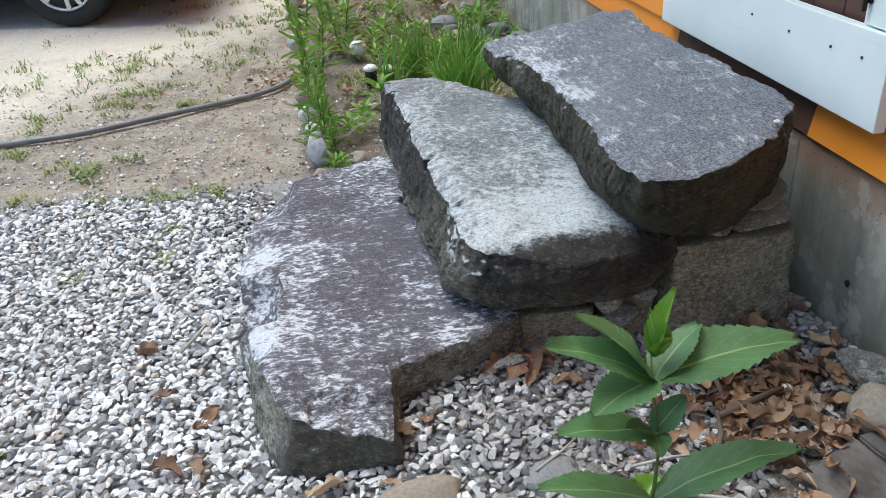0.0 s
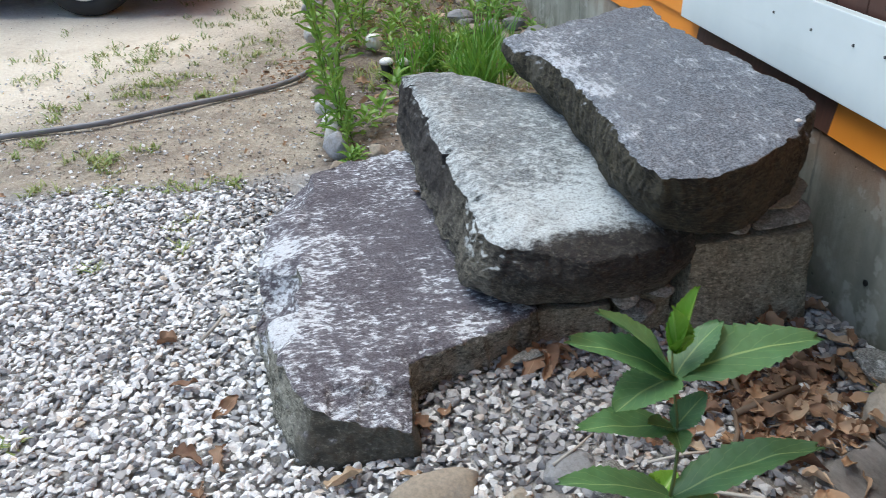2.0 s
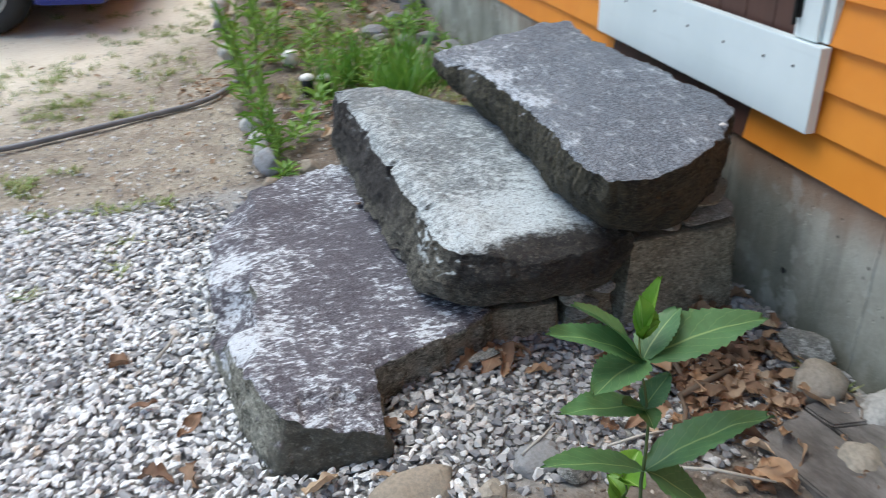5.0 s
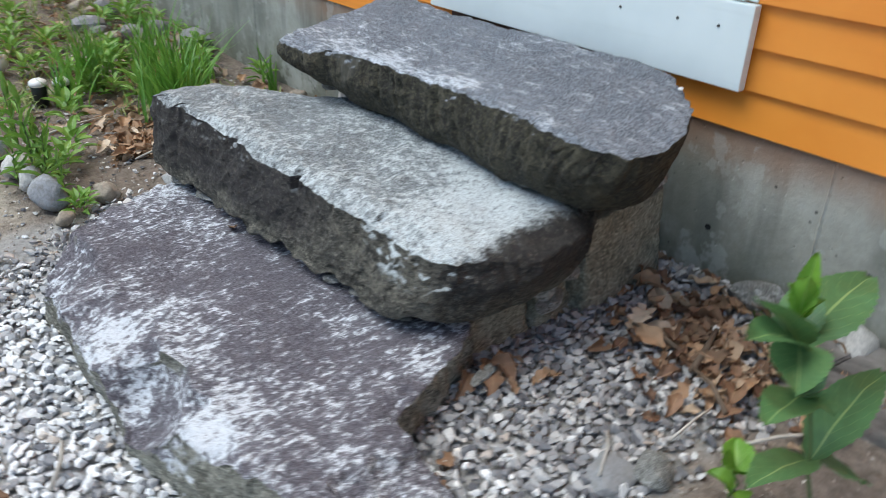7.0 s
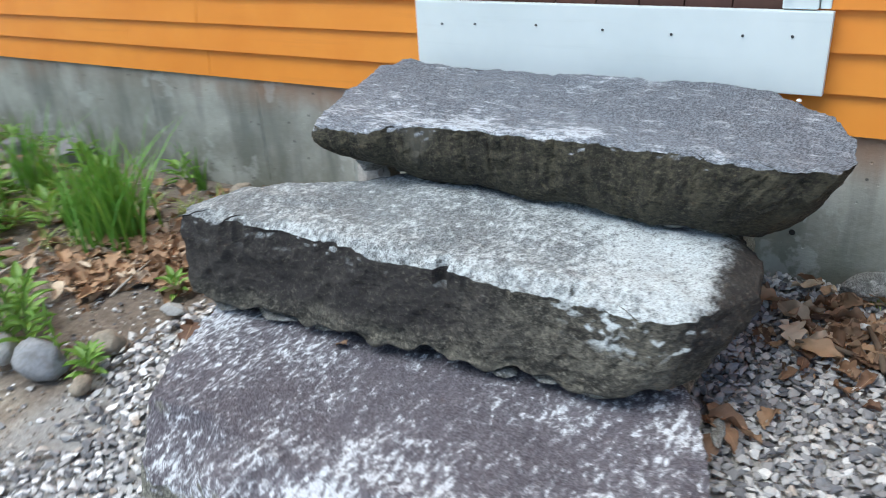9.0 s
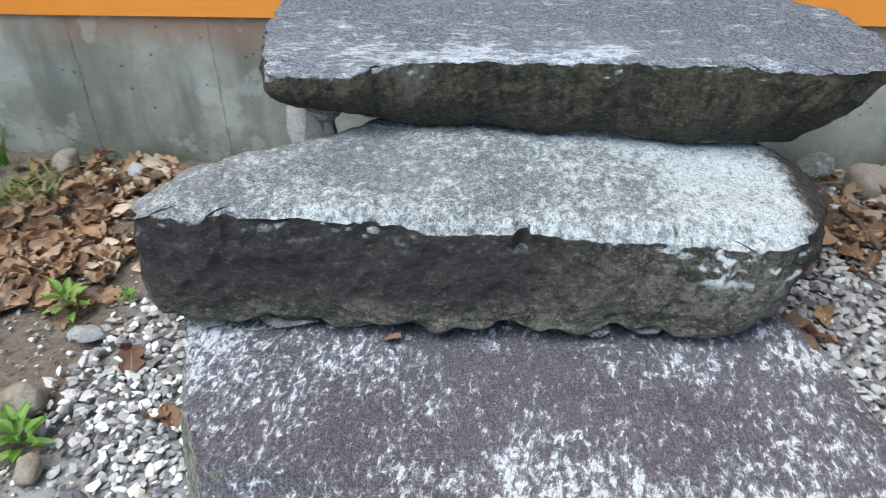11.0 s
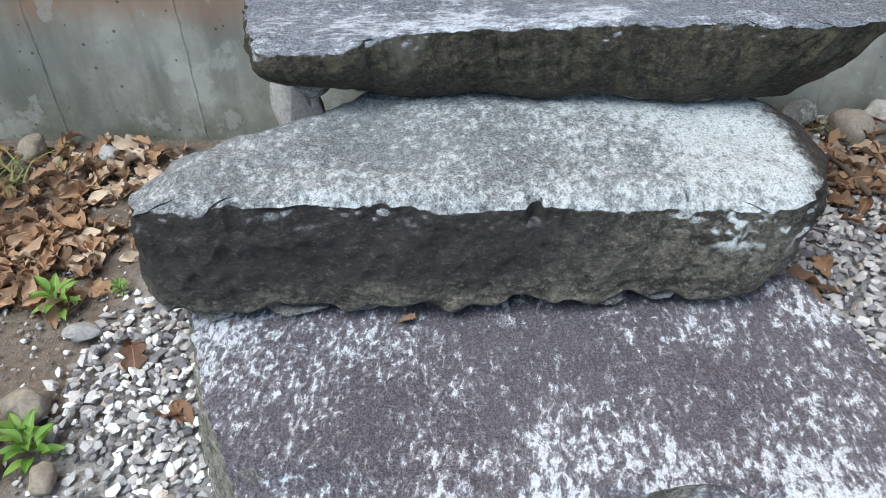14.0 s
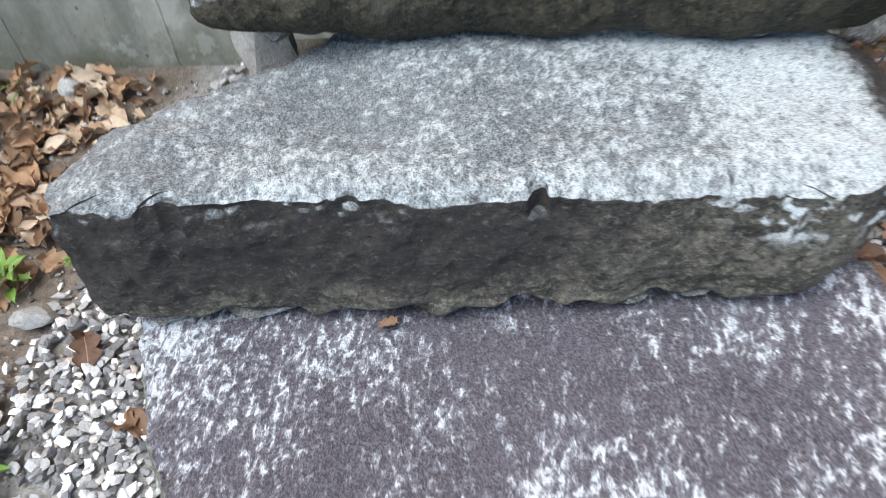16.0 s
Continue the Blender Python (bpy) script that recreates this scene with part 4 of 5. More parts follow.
def flagstone():
    """A split slab with two cracks, lying tilted among the leaves."""
    ob = thing("flagstone", "weathered grey flagstone with cracks lying among dry leaves", "stone", pose(0.985, 1.07, 0.05, -3, -5, 12))
    cuts = (((-0.13, -0.2), (0.01, -0.2), (0.03, 0.13), (-0.12, 0.1)), ((0.014, -0.2), (0.15, -0.2), (0.16, 0.0), (0.032, 0.05)), ((0.034, 0.054), (0.162, 0.004), (0.15, 0.12), (0.036, 0.13)))
    for cut in cuts:
        bm = bmesh.new()
        low, high = [bm.verts.new((x, y, -0.03)) for x, y in cut], [bm.verts.new((x, y, 0.03 + 0.003 * noise.noise((x * 9, y * 9, 0)))) for x, y in cut]
        bm.faces.new(high)
        bm.faces.new(low[::-1])
        for k in range(4):
            bm.faces.new((low[k], low[(k + 1) % 4], high[(k + 1) % 4], high[k]))
        bmesh.ops.bevel(bm, geom=list(bm.edges), offset=0.004, segments=2, affect="EDGES")
        bmesh.ops.subdivide_edges(bm, edges=list(bm.edges), cuts=3, use_grid_fill=True)
        for v in bm.verts:
            v.co += Vector((noise.noise(v.co * 25), noise.noise(v.co * 25 + Vector((5, 0, 0))), noise.noise(v.co * 22 + Vector((0, 9, 0))))) * 0.003
        part("slab_piece", bm, M_FLAG, ob, smooth=False)


n_flag = Net("weathered_flagstone", 0.85)
M_FLAG = n_flag.done(n_flag.mix(n_flag.span(n_flag.noise(9, 6, 0.7, n_flag.map((1, 0.4, 1))), 0.3, 0.7), (0.1, 0.088, 0.078), (0.34, 0.315, 0.29)), n_flag.noise(45, 7, 0.8), 0.012, 1.0)
flagstone()


# ---- gravel ----
def pebbles(spots, rng):
    """Crushed stones, each a small broken polyhedron, joined into one mesh."""
    shapes = []
    for k in range(14):
        bm = bmesh.new()
        for _ in range(13):
            d = Vector((rng.gauss(0, 1), rng.gauss(0, 1), rng.gauss(0, 1))).normalized() * rng.uniform(0.8, 1.05)
            bm.verts.new((d.x, d.y * 0.85, d.z * 0.6))
        bmesh.ops.convex_hull(bm, input=list(bm.verts))
        for v in [v for v in bm.verts if not v.link_faces]:
            bm.verts.remove(v)
        bmesh.ops.triangulate(bm, faces=list(bm.faces))
        bm.verts.index_update()
        shapes.append((np.array([v.co[:] for v in bm.verts]), np.array([[v.index for v in f.verts] for f in bm.faces])))
        bm.free()
    vs, fs, base = [], [], 0
    for x, y, z, r in spots:
        v, f = shapes[rng.randrange(len(shapes))]
        m = np.array(Euler((rng.uniform(-0.5, 0.5), rng.uniform(-0.5, 0.5), rng.uniform(0, 6.3))).to_matrix())
        vs.append((v * r * np.array([rng.uniform(0.85, 1.35), 1, rng.uniform(0.75, 1)])) @ m.T + (x, y, z))
        fs.append(f + base)
        base += len(v)
    vs, fs = np.concatenate(vs), np.concatenate(fs)
    me = bpy.data.meshes.new("gravel")
    me.vertices.add(len(vs))
    me.vertices.foreach_set("co", vs.ravel())
    me.loops.add(fs.size)
    me.loops.foreach_set("vertex_index", fs.ravel().astype(np.int32))
    me.polygons.add(len(fs))
    me.polygons.foreach_set("loop_start", np.arange(0, fs.size, 3, dtype=np.int32))
    me.polygons.foreach_set("loop_total", np.full(len(fs), 3, dtype=np.int32))
    me.update(calc_edges=True)
    me.validate()
    me.shade_flat()
    return me


def gravel_edge(x):
    return 2.84 + 0.04 * math.sin(x * 5.1) + 0.03 * math.sin(x * 13) + 0.1 * step(0.0, 0.15, x) * step(0.6, 0.4, x)


rng = random.Random(11)
spots = []
CELL = 0.0155
for i in range(int(2.75 / CELL)):
    for j in range(int(2.15 / CELL)):
        x, y = -1.58 + (i + rng.random()) * CELL, 0.85 + (j + rng.random()) * CELL
        if x > WALL_X - 0.005:
            continue
        thin = step(gravel_edge(x) - 0.12, gravel_edge(x) + 0.06, y) ** 1.6
        thin = max(thin, step(1.22, 1.06, y + 0.08 * noise.noise((x * 6, y * 6, 0))) * step(0.12, 0.26, x))
        thin = max(thin, 0.85 * step(2.82, 2.95, y) * step(0.5, 0.7, x))
        if rng.random() < thin ** 0.6 or (-0.1 < x < 0.4 and 1.6 < y < 2.4) or (0.76 < x < 1.03 and 1.66 < y < 1.9):
            continue
        r = rng.choice((0.008, 0.0095, 0.011, 0.013, 0.0155))
        spots.append((x, y, ground_z(x, y) + 0.003 + rng.random() * 0.009, r))
for _ in range(2600):
    x, y = rng.uniform(-1.9, 1.1), rng.triangular(2.8, 5.2, 2.85)
    spots.append((x, y, ground_z(x, y) - 0.001, rng.choice((0.004, 0.005, 0.007, 0.01))))
for i in range(4600):
    x, y = (rng.uniform(-2.5, -1.57), rng.uniform(0.5, 2.85)) if i < 3600 else (rng.uniform(-1.6, 0.1), rng.uniform(0.5, 0.87))
    spots.append((x, y, ground_z(x, y) + 0.003 + rng.random() * 0.009, rng.choice((0.011, 0.013, 0.0155, 0.018))))
clods = []
for _ in range(7000):
    x, y = rng.uniform(-2.2, 1.1), 2.8 + 3.0 * rng.random() ** 1.5
    if y - 1.3 * x < 6.2 or rng.random() < 0.15:
        clods.append((x, y, ground_z(x, y) - 0.001, rng.choice((0.002, 0.003, 0.004, 0.006))))
for _ in range(900):
    x, y = rng.uniform(0.2, 1.1), rng.uniform(0.8, 1.2)
    clods.append((x, y, ground_z(x, y) - 0.001, rng.choice((0.003, 0.004, 0.006))))
tagged(part("dirt_clods", pebbles(clods, rng), M_CLOD), "brown and grey grit and clods on packed dirt", "grit", kind="stuff")
# share of greyer stones grows towards the house, standing in for weaker light too
greyer = [rng.random() < step(-0.02, 0.3, q[0] + 0.12 * noise.noise((q[0] * 5, q[1] * 5, 2.0))) * step(2.3, 1.9, q[1]) or (q[1] > 2.5 and q[0] > -0.35 and rng.random() < 0.6) or rng.random() < 0.06 for q in spots]
tagged(part("gravel", pebbles([q for q, g in zip(spots, greyer) if not g], rng), M_GRAVEL), "white and grey crushed stone gravel", "gravel", kind="stuff")
tagged(part("gravel", pebbles([q for q, g in zip(spots, greyer) if g], rng), M_GRAVEL_GREY), "mixed dark and pale grey gravel by the house", "gravel", kind="stuff")


# ---- leaves ----
def leaf_mesh(name, length, width, lobes=0, teeth=0, fold=0.25, arch=0.2, twist=0.0, rows=22, cols=8, seed=0, crumple=0.0):
    """A leaf blade along +x from its stalk at the origin, with a midrib fold and a toothed or lobed rim."""
    verts, faces, uvs = [], [], []
    rr = random.Random(seed)
    for i in range(rows + 1):
        u = i / rows
        w = width * (math.sin(math.pi * u ** 0.8) ** 0.85) * (1 - 0.35 * u) if not lobes else width * (0.25 + 0.75 * math.sin(math.pi * min(u * 1.05, 1)) ** 0.6)
        if lobes:
            w *= 0.55 + 0.45 * abs(math.sin(math.pi * u * lobes + 0.4)) * (1.0 if u < 0.97 else 0.3)
            if u < 0.12:
                w = width * 0.05
        if teeth:
            w = width * (u ** 0.6 * (1 - u) ** 1.05 / 0.34) * (1 + (0.15 if 0.15 < u < 0.9 else 0.05) * (0.5 - (u * teeth) % 1.0))
        for j in range(cols + 1):
            v = j / cols * 2 - 1
            x = length * (u + (0.06 * (1 - abs(v)) if lobes else 0.05 * abs(v)) * (1 if 0.05 < u < 0.95 else 0))
            y = v * w
            z = fold * abs(y) + arch * length * (-(u ** 2) * 0.9 + 0.35 * u)
            z += crumple * (noise.noise((x * 22 + seed * 3, y * 22, seed)) + 1.3 * v * v * (0.5 + noise.noise((u * 4, v * 2, seed + 4))) + 1.2 * (u - 0.5) ** 2 * math.cos(seed * 2.0))
            a = twist * u
            verts.append((x, y * math.cos(a) - z * math.sin(a), y * math.sin(a) + z * math.cos(a)))
            uvs.append((u, j / cols))
    for i in range(rows):
        for j in range(cols):
            k = i * (cols + 1) + j
            faces.append((k, k + 1, k + cols + 2, k + cols + 1))
    me = raw(name, verts, faces)
    layer = me.uv_layers.new(name="UVMap")
    for lp in me.loops:
        layer.data[lp.index].uv = uvs[lp.vertex_index]
    me.shade_smooth()
    return me


def green_plant(name, base, joints, label):
    """A leafy stem; joints are (height, [(azimuth, pitch, length, width, young)])."""
    (bx, by, bz), (tx, ty, tz) = base
    ob = thing(name, label, "plant", pose(bx, by, bz))
    tip = Vector((tx - bx, ty - by, tz - bz))
    path = [tip * k / 10 + Vector((0.006 * math.sin(k * 1.1), 0.004 * math.cos(k * 1.4), 0)) for k in range(11)]
    tv, tf = tube(path, [0.0042 - 0.0026 * k / 10 for k in range(11)], 8)
    part("stem", raw("stem", tv, tf), M_STEM, ob, "slender green stem", True)
    seed = int(bx * 1000)
    for h, leaves in joints:
        at = tip * (h / tip.z) if tip.z else tip
        for az, pitch, length, width, young in leaves:
            seed += 1
            me = leaf_mesh("leaf", length, width * 1.35, 0, 13, 0.14 if not young else 0.7, 0.28 if not young else 0.1, 0.15 * math.sin(seed), 60, 8, seed, 0.004)
            lf = part("leaf", me, M_YOUNG if young else M_LEAF, ob)
            lf.matrix_basis = Matrix.Translation(at) @ pose(0, 0, 0, 12 * math.sin(seed * 2.0), -pitch, az)
    return ob


green_plant("leafy_plant", ((0.455, 0.84, 0.035), (0.494, 1.02, 0.47)), [
    (0.425, [(200, 80, 0.085, 0.014, True), (20, 78, 0.105, 0.013, True), (100, 66, 0.06, 0.01, True), (300, 60, 0.05, 0.01, True)]),
    (0.395, [(166, 50, 0.155, 0.03, False), (180, 33, 0.175, 0.026, False), (208, 6, 0.12, 0.03, False), (2, 17, 0.215, 0.036, False), (34, 34, 0.11, 0.024, False)]),
    (0.325, [(186, 20, 0.15, 0.026, False), (20, 44, 0.07, 0.016, False), (262, 10, 0.05, 0.014, False), (200, 38, 0.06, 0.014, False)]),
    (0.235, [(176, 22, 0.17, 0.026, False), (4, 22, 0.225, 0.032, False), (335, -25, 0.13, 0.036, False)])],
    "tall green plant with long toothed leaves beside gravel")
green_plant("leafy_plant", ((0.5, 1.04, 0.04), (0.51, 1.05, 0.15)), [(0.1, [(40, 30, 0.06, 0.02, True), (170, 40, 0.055, 0.02, True), (280, 25, 0.06, 0.02, True)]), (0.06, [(100, 20, 0.05, 0.018, True), (220, 20, 0.05, 0.018, True)])], "small yellow-green seedling beside gravel")

# plants along the bed's edge
border = thing("border_plant", "upright green plant with narrow pointed leaves", "plant", pose(-0.02, 3.2, 0.0), "border plants")
bt, bf = tube([(0, 0, 0), (0.01, 0.0, 0.15), (0.0, 0.01, 0.3)], [0.004, 0.003, 0.0015], 6)
part("stem", raw("stem", bt, bf), M_STEM, border)
edge_leaf = [leaf_mesh("leaf", 0.12 - 0.015 * k, 0.014, 0, 0, 0.5, 0.15 + 0.25 * k, 0.3, 10, 4, k, 0.006) for k in range(4)]
for k in range(15):
    lf = part("leaf", edge_leaf[(k * 3) % 4], M_BED, border)
    lf.matrix_basis = pose(0.004, 0, 0.03 + 0.019 * k, 9 * math.sin(k * 5), -(28 + 3 * k + 16 * math.sin(k * 3.3)), 137.5 * k + 25 * math.sin(k * 7)) @ Matrix.Scale(1.1 - 0.03 * k + 0.15 * math.sin(k * 2.2), 4)
prnd = random.Random(8)
for x, y, s in ((0.015, 3.0, 0.55), (-0.01, 3.12, 0.8), (0.04, 3.16, 0.7), (-0.06, 3.22, 0.6), (-0.02, 3.36, 0.95), (0.03, 3.27, 0.7), (-0.02, 3.52, 1.0), (-0.07, 3.7, 0.8), (-0.03, 3.95, 1.2), (-0.1, 4.15, 1.15), (-0.02, 4.3, 1.3), (-0.12, 4.5, 1.2), (-0.05, 4.75, 1.3), (0.1, 4.6, 1.0), (-0.12, 5.05, 1.3), (0.0, 5.4, 1.4), (0.12, 5.0, 1.0)):
    copy_thing(border, pose(x, y, ground_z(x, y) - 0.01, prnd.uniform(-14, 14), prnd.uniform(-14, 14), prnd.uniform(0, 360)) @ Matrix.Scale(s, 4)).scale = (s, s, s)
low = thing("ground_plant", "low green plant with broad fresh leaves", "plant", pose(0.25, 3.75, 0), "low bed plants")
wide_leaf = [leaf_mesh("leaf", 0.075, 0.02, 0, 0, 0.35, 0.5, 0.1, 8, 4, k + 9, 0.004) for k in range(3)]
for k in range(14):
    lf = part("leaf", wide_leaf[k % 3], M_BED, low)
    lf.matrix_basis = pose(0.02 * math.cos(k * 2.4), 0.02 * math.sin(k * 2.4), 0.012 + 0.006 * k, 0, -(18 + 3 * k), 137.5 * k)
for k in range(70):
    x, y = prnd.uniform(0.02, 1.1), prnd.triangular(3.55, 6.4, 4.1)
    s = prnd.uniform(0.4, 1.15)
    if 0.05 < x < 0.42 and 3.6 < y < 4.4:
        continue
    copy_thing(low, pose(x, y, ground_z(x, y), prnd.uniform(-12, 12), prnd.uniform(-12, 12), prnd.uniform(0, 360))).scale = (s, s, s)
for x, y, s in ((0.42, 3.07, 0.6), (0.03, 2.93, 0.6), (0.48, 2.96, 0.25), (0.06, 2.96, 0.5), (0.1, 3.29, 0.8), (0.16, 3.4, 0.9), (1.08, 1.0, 0.6)):
    copy_thing(low, pose(x, y, ground_z(x, y), 0, 0, prnd.uniform(0, 360))).scale = (s, s, s)


def blades(spots, rng, width=0.006):
    """Narrow arching blades: x, y, z, height, lean."""
    vs, fs = [], []
    for x, y, z, h, lean in spots:
        az = rng.uniform(0, 6.3)
        d, side = Vector((math.cos(az), math.sin(az), 0)), Vector((-math.sin(az), math.cos(az), 0))
        k0 = len(vs)
        for i in range(6):
            u = i / 5
            p = Vector((x, y, z)) + Vector((0, 0, h * (u - 0.25 * lean * u * u))) + d * h * lean * u ** 1.8
            w = width * (1 - u ** 2.2) * (0.8 + 0.4 * rng.random()) + 0.0003
            vs += [p - side * w, p + d * w * 0.3, p + side * w]
        for i in range(5):
            k = k0 + i * 3
            fs += [(k, k + 1, k + 4, k + 3), (k + 1, k + 2, k + 5, k + 4)]
    return raw("blades", vs, fs)


brng = random.Random(21)
for x, y, r, count, h in ((0.6, 3.56, 0.1, 120, 0.42), (0.45, 4.15, 0.08, 60, 0.36), (0.62, 3.75, 0.07, 50, 0.3), (0.3, 3.95, 0.06, 30, 0.28), (0.78, 4.3, 0.08, 45, 0.34), (1.08, 3.68, 0.03, 9, 0.2), (0.85, 4.0, 0.08, 40, 0.22)):
    ob = thing("iris_clump", "clump of tall narrow green blades in the planting bed", "plant", pose(x, y, ground_z(x, y)), "blade clumps")
    for _ in range(count):
        part("blade", blades([(brng.gauss(0, r * 0.5), brng.gauss(0, r * 0.5), 0, h * brng.uniform(0.5, 1.1), brng.uniform(0.05, 0.75))], brng, 0.0055), M_BLADE, ob, "", True)
tufts = []
for x, y, r, count in ((-0.43, 2.86, 0.05, 40), (-0.62, 2.84, 0.06, 40), (-0.78, 2.82, 0.05, 30), (-0.5, 2.52, 0.03, 22), (-0.52, 2.36, 0.03, 18), (-0.72, 2.3, 0.03, 14), (-0.95, 3.15, 0.1, 90), (-0.85, 3.3, 0.06, 40), (-1.05, 4.1, 0.15, 120), (-0.85, 4.25, 0.12, 80), (-1.3, 3.9, 0.1, 60),
                       (-0.45, 4.6, 0.2, 130), (-0.6, 5.2, 0.25, 150), (-0.35, 5.6, 0.2, 140), (-0.75, 6.0, 0.3, 150), (-0.45, 6.6, 0.3, 200), (-0.7, 7.2, 0.3, 200), (-1.0, 4.7, 0.2, 80), (-1.5, 4.65, 0.3, 160), (-1.2, 4.8, 0.22, 110), (-1.35, 3.45, 0.12, 60), (-1.1, 2.9, 0.06, 40), (-0.6, 3.95, 0.1, 40), (-0.8, 3.98, 0.08, 30),
                       (0.5, 4.6, 0.35, 260), (0.4, 5.4, 0.4, 300), (0.7, 3.9, 0.25, 140), (0.9, 3.5, 0.15, 60), (0.2, 4.1, 0.15, 90), (-0.72, 1.55, 0.03, 16), (1.1, 1.3, 0.04, 30)):
    for _ in range(int(count * 1.6)):
        if _ % 14 == 0:
            cx, cy = brng.gauss(x, r * 0.7), brng.gauss(y, r * 0.7)
        gx, gy = brng.gauss(cx, 0.012 + 0.06 * r), brng.gauss(cy, 0.012 + 0.06 * r)
        if gx < WALL_X - 0.03:
            tufts.append((gx, gy, ground_z(gx, gy) - 0.003, brng.uniform(0.012, 0.042) * (2.4 if gx > 0 and gy > 3.4 else 1), brng.uniform(0.5, 1.6)))
tagged(part("grass", blades(tufts, brng, 0.0032), M_GRASS, smooth=True), "sparse weedy grass on dirt and in the bed", "grass", kind="stuff")

# fallen leaves: single oak leaves near the steps, and litter
oak = [leaf_mesh("fallen_leaf", 0.12, 0.03 + 0.004 * (k % 4), 3.5 if k % 2 else 0, 0, 0.1 + 0.25 * (k % 3), 0.2 + 0.3 * (k % 4), 0.9 * math.sin(k * 2.0), 30, 8, k, 0.015) for k in range(8)]
lrnd = random.Random(33)
leaf_spots = [(lrnd.gauss(0.93, 0.11), lrnd.gauss(1.36, 0.11)) for _ in range(64)] + [(lrnd.gauss(0.72, 0.08), lrnd.gauss(1.2, 0.07)) for _ in range(14)] + [(lrnd.gauss(0.45, 0.04), lrnd.gauss(1.57, 0.02)) for _ in range(6)]
leaf_spots += [(-0.24, 1.6), (-0.36, 1.43), (-0.42, 1.86), (-0.25, 1.44), (0.03, 1.31), (0.17, 1.37), (0.2, 1.4), (0.42, 1.47), (0.12, 2.69), (0.15, 2.72), (0.3, 2.86), (-0.4, 1.66), (1.09, 1.66), (1.12, 1.75), (0.1, 1.27), (-0.28, 1.3)]
for k, (x, y) in enumerate(leaf_spots):
    x = min(x, WALL_X - 0.07)
    if -0.05 < x < 0.35 and 1.5 < y < 2.4:
        continue
    ob = part("fallen_leaf", oak[(k * 5 + k // 7) % 8], M_DEAD)
    s = lrnd.uniform(0.35, 0.72)
    ob.matrix_basis = pose(x, y, ground_z(x, y) + lrnd.uniform(0.013, 0.026), lrnd.uniform(-18, 18), lrnd.uniform(-15, 15), lrnd.uniform(0, 360)) @ Matrix.Scale(s, 4)
    tagged(ob, "curled dry brown oak leaf on gravel", "leaf", "fallen leaves")
lv, lf_ = [], []
for k in range(1500):
    if k % 5 < 3:
        x, y = lrnd.uniform(0.25, 1.12), lrnd.triangular(2.98, 3.75, 3.2)
        if y < 3.0 + 0.25 * (x < 0.4) or (x > 0.72 and lrnd.random() < 0.55) or (x < 0.3 and y > 3.1 and lrnd.random() < 0.7):
            continue
    elif k % 5 == 3:
        x, y = lrnd.uniform(-0.05, 1.1), lrnd.uniform(3.6, 6.3)
    elif k % 2:
        x, y = (lrnd.gauss(-0.25, 0.08), lrnd.gauss(4.3, 0.12)) if k % 4 == 1 else (lrnd.uniform(-1.6, -0.2), lrnd.uniform(2.9, 5.5))
    else:
        x, y = lrnd.gauss(0.95, 0.13), lrnd.gauss(1.33, 0.14)
    if x > 1.13 or (x < -0.4 and k % 3):
        continue
    src = oak[(k * 5 + k // 7) % 8]
    m = pose(x, y, ground_z(x, y) + lrnd.uniform(0.004, 0.022), lrnd.uniform(-30, 30), lrnd.uniform(-30, 30), lrnd.uniform(0, 360)) @ Matrix.Scale(lrnd.uniform(0.3, 0.75) if x > 0.05 else lrnd.uniform(0.15, 0.32), 4)
    k0 = len(lv)
    lv += [m @ v.co for v in src.vertices]
    lf_ += [tuple(i + k0 for i in p.vertices) for p in src.polygons]
tagged(part("leaf_litter", raw("leaf_litter", lv, lf_), M_LITTER, smooth=True), "dry brown leaf litter on bare soil", "leaf litter", kind="stuff")
for x0, y0, x1, y1, r, pale in ((0.60, 1.13, 0.80, 1.02, 0.004, 1), (0.55, 1.2, 0.68, 1.2, 0.003, 1), (0.38, 1.22, 0.47, 1.28, 0.003, 1), (-0.36, 1.83, -0.31, 1.93, 0.005, 1), (0.76, 1.30, 0.92, 1.35, 0.008, 0), (0.80, 1.36, 0.79, 1.48, 0.006, 0), (0.7, 1.18, 0.76, 1.3, 0.006, 0), (0.3, 3.2, 0.5, 3.27, 0.004, 1), (0.1, 3.6, 0.35, 3.66, 0.005, 1)):
    za, zb = ground_z(x0, y0) + 0.025, ground_z(x1, y1) + 0.035
    sv, sf = tube([(x0, y0, za), ((x0 + x1) / 2 + 0.01, (y0 + y1) / 2, (za + zb) / 2 + 0.006), (x1, y1, zb)], [r, r * 0.9, r * 0.6], 7)
    tagged(part("twig", raw("twig", sv, sf), M_PALESTICK if pale else M_STICK, smooth=True), "dry bent twig lying on gravel", "twig", "twigs")
bit = part("fallen_leaf", oak[3], M_DEAD)
bit.matrix_basis = pose(0.222, 2.27, 0.168, 8, -6, 80) @ Matrix.Scale(0.3, 4)
tagged(bit, "small dry orange leaf lying on the bottom step", "leaf", "fallen leaves")
lump("shell_scrap", (0.022, 0.014, 0.01), M_GLOBE, "crumpled white scrap among dry leaves", "scrap", pose(0.933, 1.353, 0.08, 20, 10, 50), 1.7, 0.3, 2)
lump("white_chip", (0.008, 0.006, 0.004), M_GLOBE, "tiny white chip lying on the top step", "scrap", pose(0.939, 1.56, 0.578, 0, 0, 20), 2.7, 0.2, 2)

